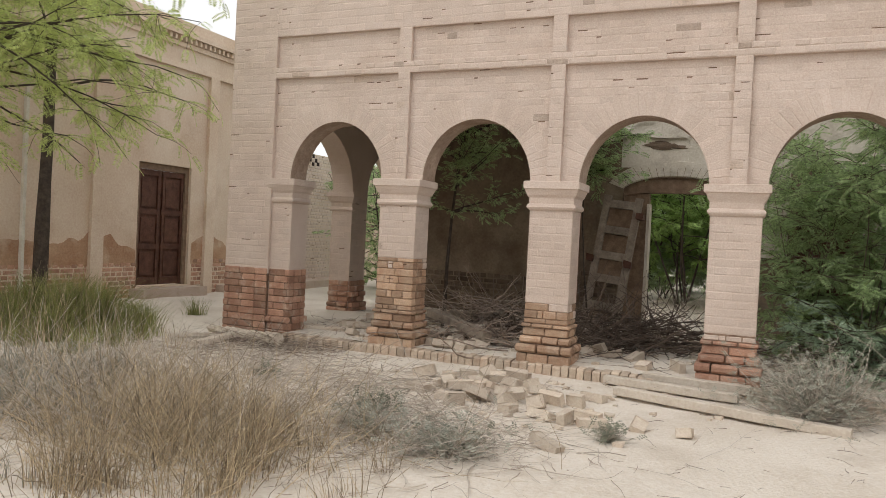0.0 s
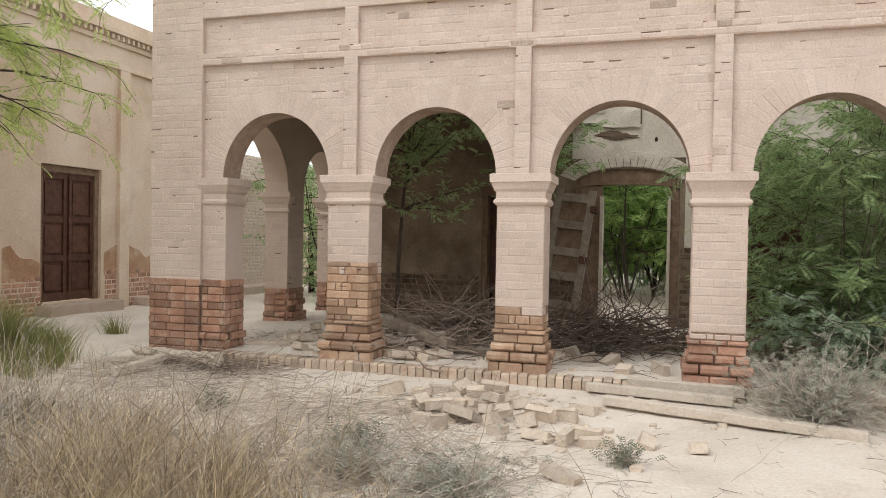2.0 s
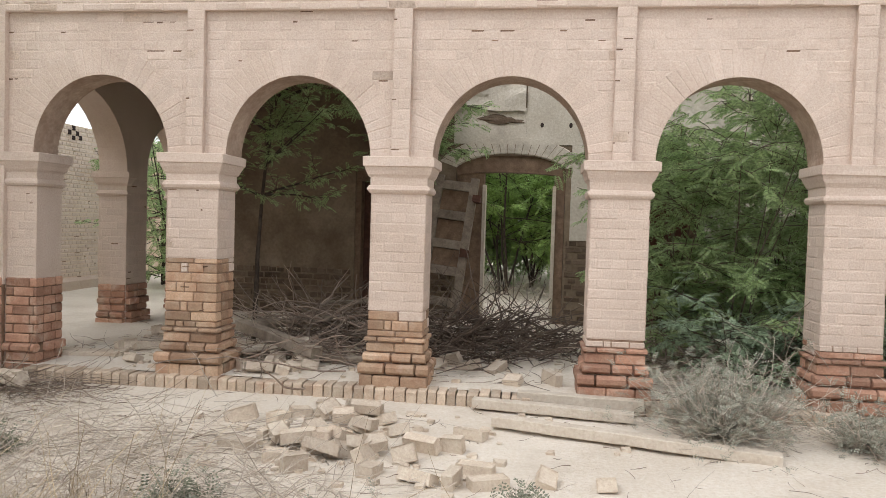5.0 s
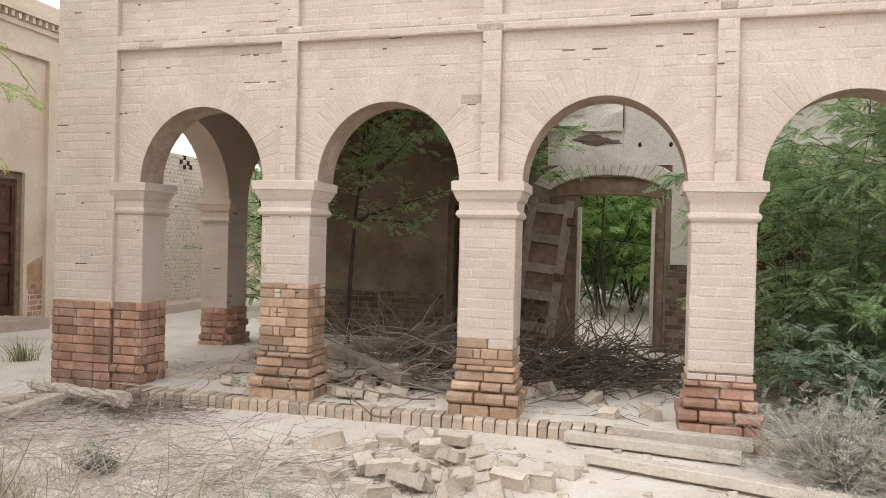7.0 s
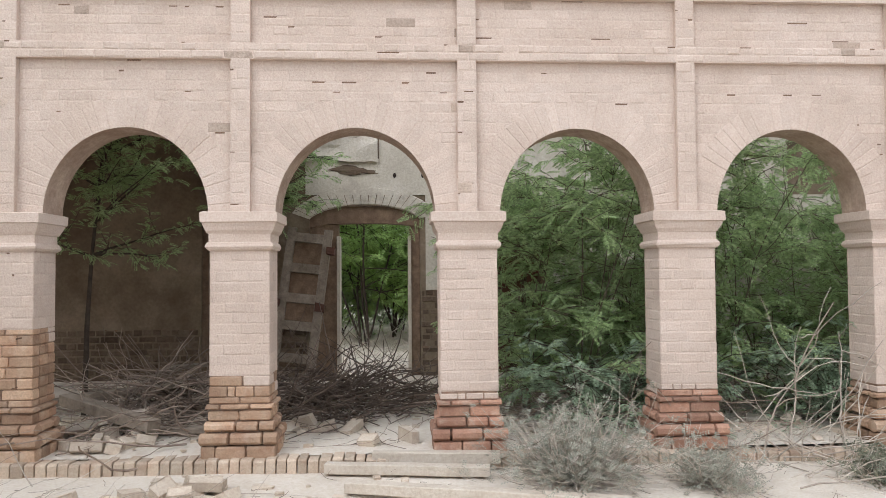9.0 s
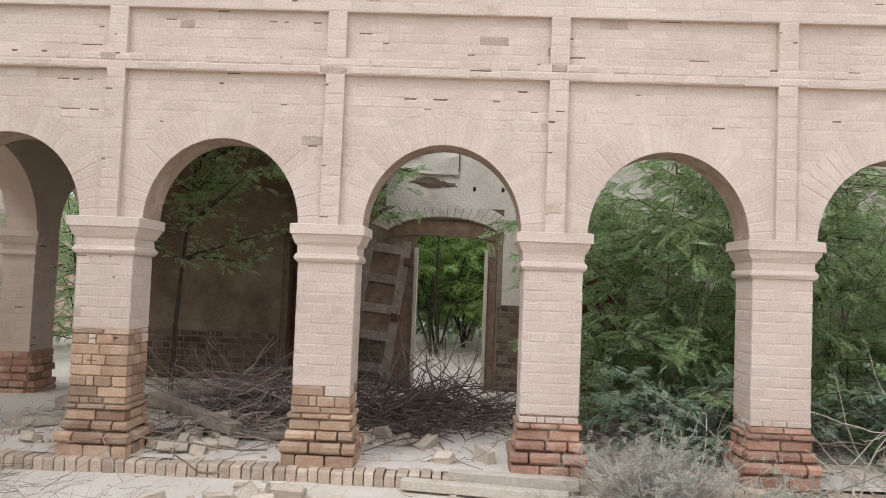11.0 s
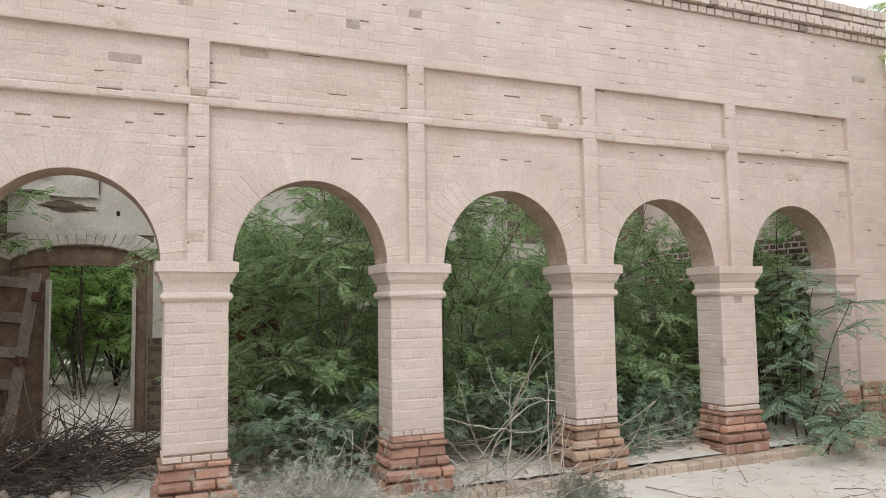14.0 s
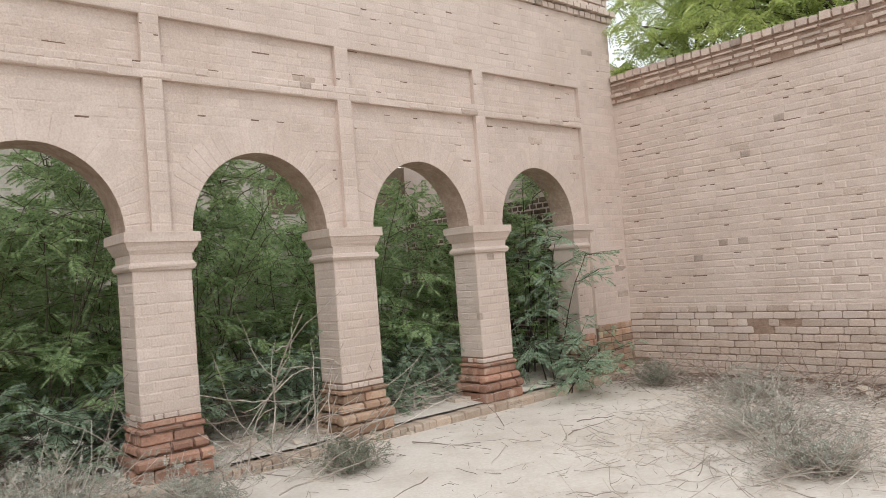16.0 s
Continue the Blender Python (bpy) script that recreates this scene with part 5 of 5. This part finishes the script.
def timber(name, label, a, b, w, h, mat=WOOD_OLD, seed=0, category="timber"):
    """A squared beam from a to b (middle of its underside), a little bowed and chipped."""
    rng = random.Random(seed)
    a, b = Vector(a), Vector(b)
    L = (b - a).length
    bm = bmesh.new()
    add_box(bm, 0, L, -w / 2, w / 2, 0, h)
    bmesh.ops.subdivide_edges(bm, edges=[e for e in bm.edges if e.calc_length() > L * 0.9], cuts=7)
    bmesh.ops.bevel(bm, geom=[e for e in bm.edges if e.calc_length() > L / 9 and abs((e.verts[0].co - e.verts[1].co).x) > L / 9], offset=0.006, segments=1, affect="EDGES")
    for v in bm.verts:
        v.co += Vector((0, noise.noise(v.co * 3 + Vector((seed, 0, 0))) * 0.008, noise.noise(v.co * 2.5 + Vector((0, seed, 0))) * 0.006))
    ob = obj(name, bm, mat)
    ob.matrix_world = Matrix.Translation(a) @ (b - a).to_track_quat("X", "Z").to_matrix().to_4x4()
    return tagged(ob, label, category, "fallen timbers")


timber("timber_beam", "long weathered squared beam lying on the sand", (2.76, -0.7, -0.085), (4.62, -1.18, -0.1), 0.1, 0.075, seed=1)
timber("timber_beam", "weathered squared beam lying before the kerb", (2.57, -0.22, -0.08), (3.8, -0.4, -0.08), 0.1, 0.075, seed=2)
timber("timber_beam", "weathered squared beam against the kerb", (2.92, -0.1, -0.04), (3.9, -0.2, -0.04), 0.1, 0.085, seed=3)
timber("timber_beam", "grey fallen roof beam among the debris", (0.1, 1.0, 0.26), (1.05, 0.5, 0.1), 0.14, 0.1, WOOD_GREY, seed=4)
timber("timber_beam", "grey fallen roof beam", (-0.2, 2.2, 0.12), (0.9, 1.9, 0.2), 0.12, 0.08, WOOD_GREY, seed=5)
timber("timber_beam", "grey fallen roof beam", (-0.4, 1.8, 0.1), (0.6, 2.4, 0.16), 0.1, 0.08, WOOD_GREY, seed=6)
timber("timber_beam", "broken roof board in the debris", (0.25, 0.7, 0.08), (0.9, 0.8, 0.2), 0.17, 0.045, seed=7)
timber("timber_beam", "broken roof board in the debris", (0.0, 1.5, 0.22), (0.9, 1.5, 0.32), 0.18, 0.05, WOOD_GREY, seed=8)
timber("timber_beam", "broken roof board in the debris", (0.5, 2.7, 0.35), (1.35, 2.8, 0.4), 0.16, 0.04, WOOD_GREY, seed=9)
timber("timber_beam", "fallen board under the dead branches", (1.0, 0.75, 0.06), (1.7, 0.6, 0.06), 0.14, 0.04, WOOD_GREY, seed=10)
for x0, x1, y0, y1, s in ((-1.5, -0.9, 0.5, 0.62, 21), (6.9, 7.5, 0.28, 0.35, 22), (8.6, 9.2, 0.3, 0.22, 23), (5.9, 6.4, 0.5, 0.6, 24)):
    timber("flat_slab", "flat dusty slab on the arcade floor", (x0, y0, 0.01), (x1, y1, 0.01), 0.2, 0.045, BRICK_PALE, s, "slab")

# log at the corner
log_rng = random.Random(91)
s = Soup()
tube(s, limb(log_rng, (0, 0, 0), (1.38, -0.47, 0.0), 1.4, 14, 0.03), 0.05, 0.068, 12)
s.v[:] = [tuple(Vector(p) + Vector((0, 0.03 * noise.noise((p[0] * 3, p[1] * 25, p[2] * 25)), 0.035 * noise.noise((p[0] * 2.5 + 7, p[1] * 22, p[2] * 22))))) for p in s.v]
BLEACHED = material("bleached_wood", (0.74, 0.67, 0.57), 0.88, (0.5, 0.42, 0.34), 14, 0.8, 50, 0.05, (0.33, 0.26, 0.2), 9.0, 0.6)
n = len(s.v)
s.f.extend([tuple(range(12))[::-1], tuple(range(n - 12, n))])
log = s.make("fallen_log", BLEACHED)
log.location = (-2.37, -0.24, -0.01)
tagged(log, "bleached dry log lying on the sand", "log")
s = Soup()
tube(s, limb(log_rng, (0, 0, 0), (1, 0.25, 0.0), 0.9, 7, 0.06), 0.02, 0.028, 6)
lg = s.make("fallen_branch", WOOD_OLD, smooth=True)
lg.location = (-2.6, -0.75, -0.05)
tagged(lg, "bleached thin branch on the sand", "branch")

timber("split_board", "bleached split board lying in the twigs", (-1.72, -1.3, -0.05), (-1.7, -0.66, -0.02), 0.1, 0.06, BLEACHED, 31, "board")
timber("split_board", "bleached split board lying in the twigs", (-2.35, -1.0, -0.04), (-1.95, -0.75, -0.02), 0.07, 0.05, BLEACHED, 32, "board")

# ladder-like door leaf leaning by the doorway
leaf = empty("broken_door_leaf", (1.71, BACK - 0.42, 0.0), "grey broken ledged door leaf leaning against the wall", "door leaf")
H = 2.06
for x0 in (-0.31, 0.18):
    part("stile", box(x0, x0 + 0.11, -0.035, 0.035, 0.03, H), WOOD_GREY, leaf)
for z in (0.34, 0.76, 1.12, 1.52, 1.93):
    part("rail", box(-0.2, 0.18, -0.04, 0.022, z - 0.06, z + 0.06), WOOD_GREY, leaf)
for z0, z1 in ((0.83, 1.05), (1.19, 1.45), (1.59, 1.86)):
    part("panel", box(-0.2, 0.18, 0.012, 0.028, z0, z1), WOOD_FRAME, leaf)
for x, z in ((0.31, 1.78), (0.26, 1.02), (-0.33, 1.04)):
    part("peg", box(x - 0.055, x + 0.055, -0.1, 0.022, z - 0.05, z + 0.05, jitter=0.014), WOOD_DARK, leaf)
leaf.rotation_euler = (radians(-8), radians(6), radians(-6))

# pale vines climbing from the debris
for k, (x, y, h) in enumerate(((6.35, 0.1, 1.4), (6.75, 0.0, 1.1), (5.95, -0.25, 0.8))):
    r2 = random.Random(300 + k)
    e = empty("dry_vine", (x, y, 0), "pale bare thorny vine rising from the debris", "vine", "dry vines")
    s = Soup()
    main = limb(r2, (0, 0, -0.05), (r2.uniform(-0.3, 0.3), 0.1, 1), h, 9, 0.3)
    tube(s, main, 0.009, 0.004, 5)
    for _ in range(7):
        tube(s, limb(r2, main[r2.randrange(2, 9)], (r2.uniform(-1, 1), r2.uniform(-0.6, 0.3), r2.uniform(-0.4, 0.7)), r2.uniform(0.3, 0.8), 6, 0.3), 0.005, 0.002, 4)
    s.make("stem", TWIG_PALE, e, smooth=True)
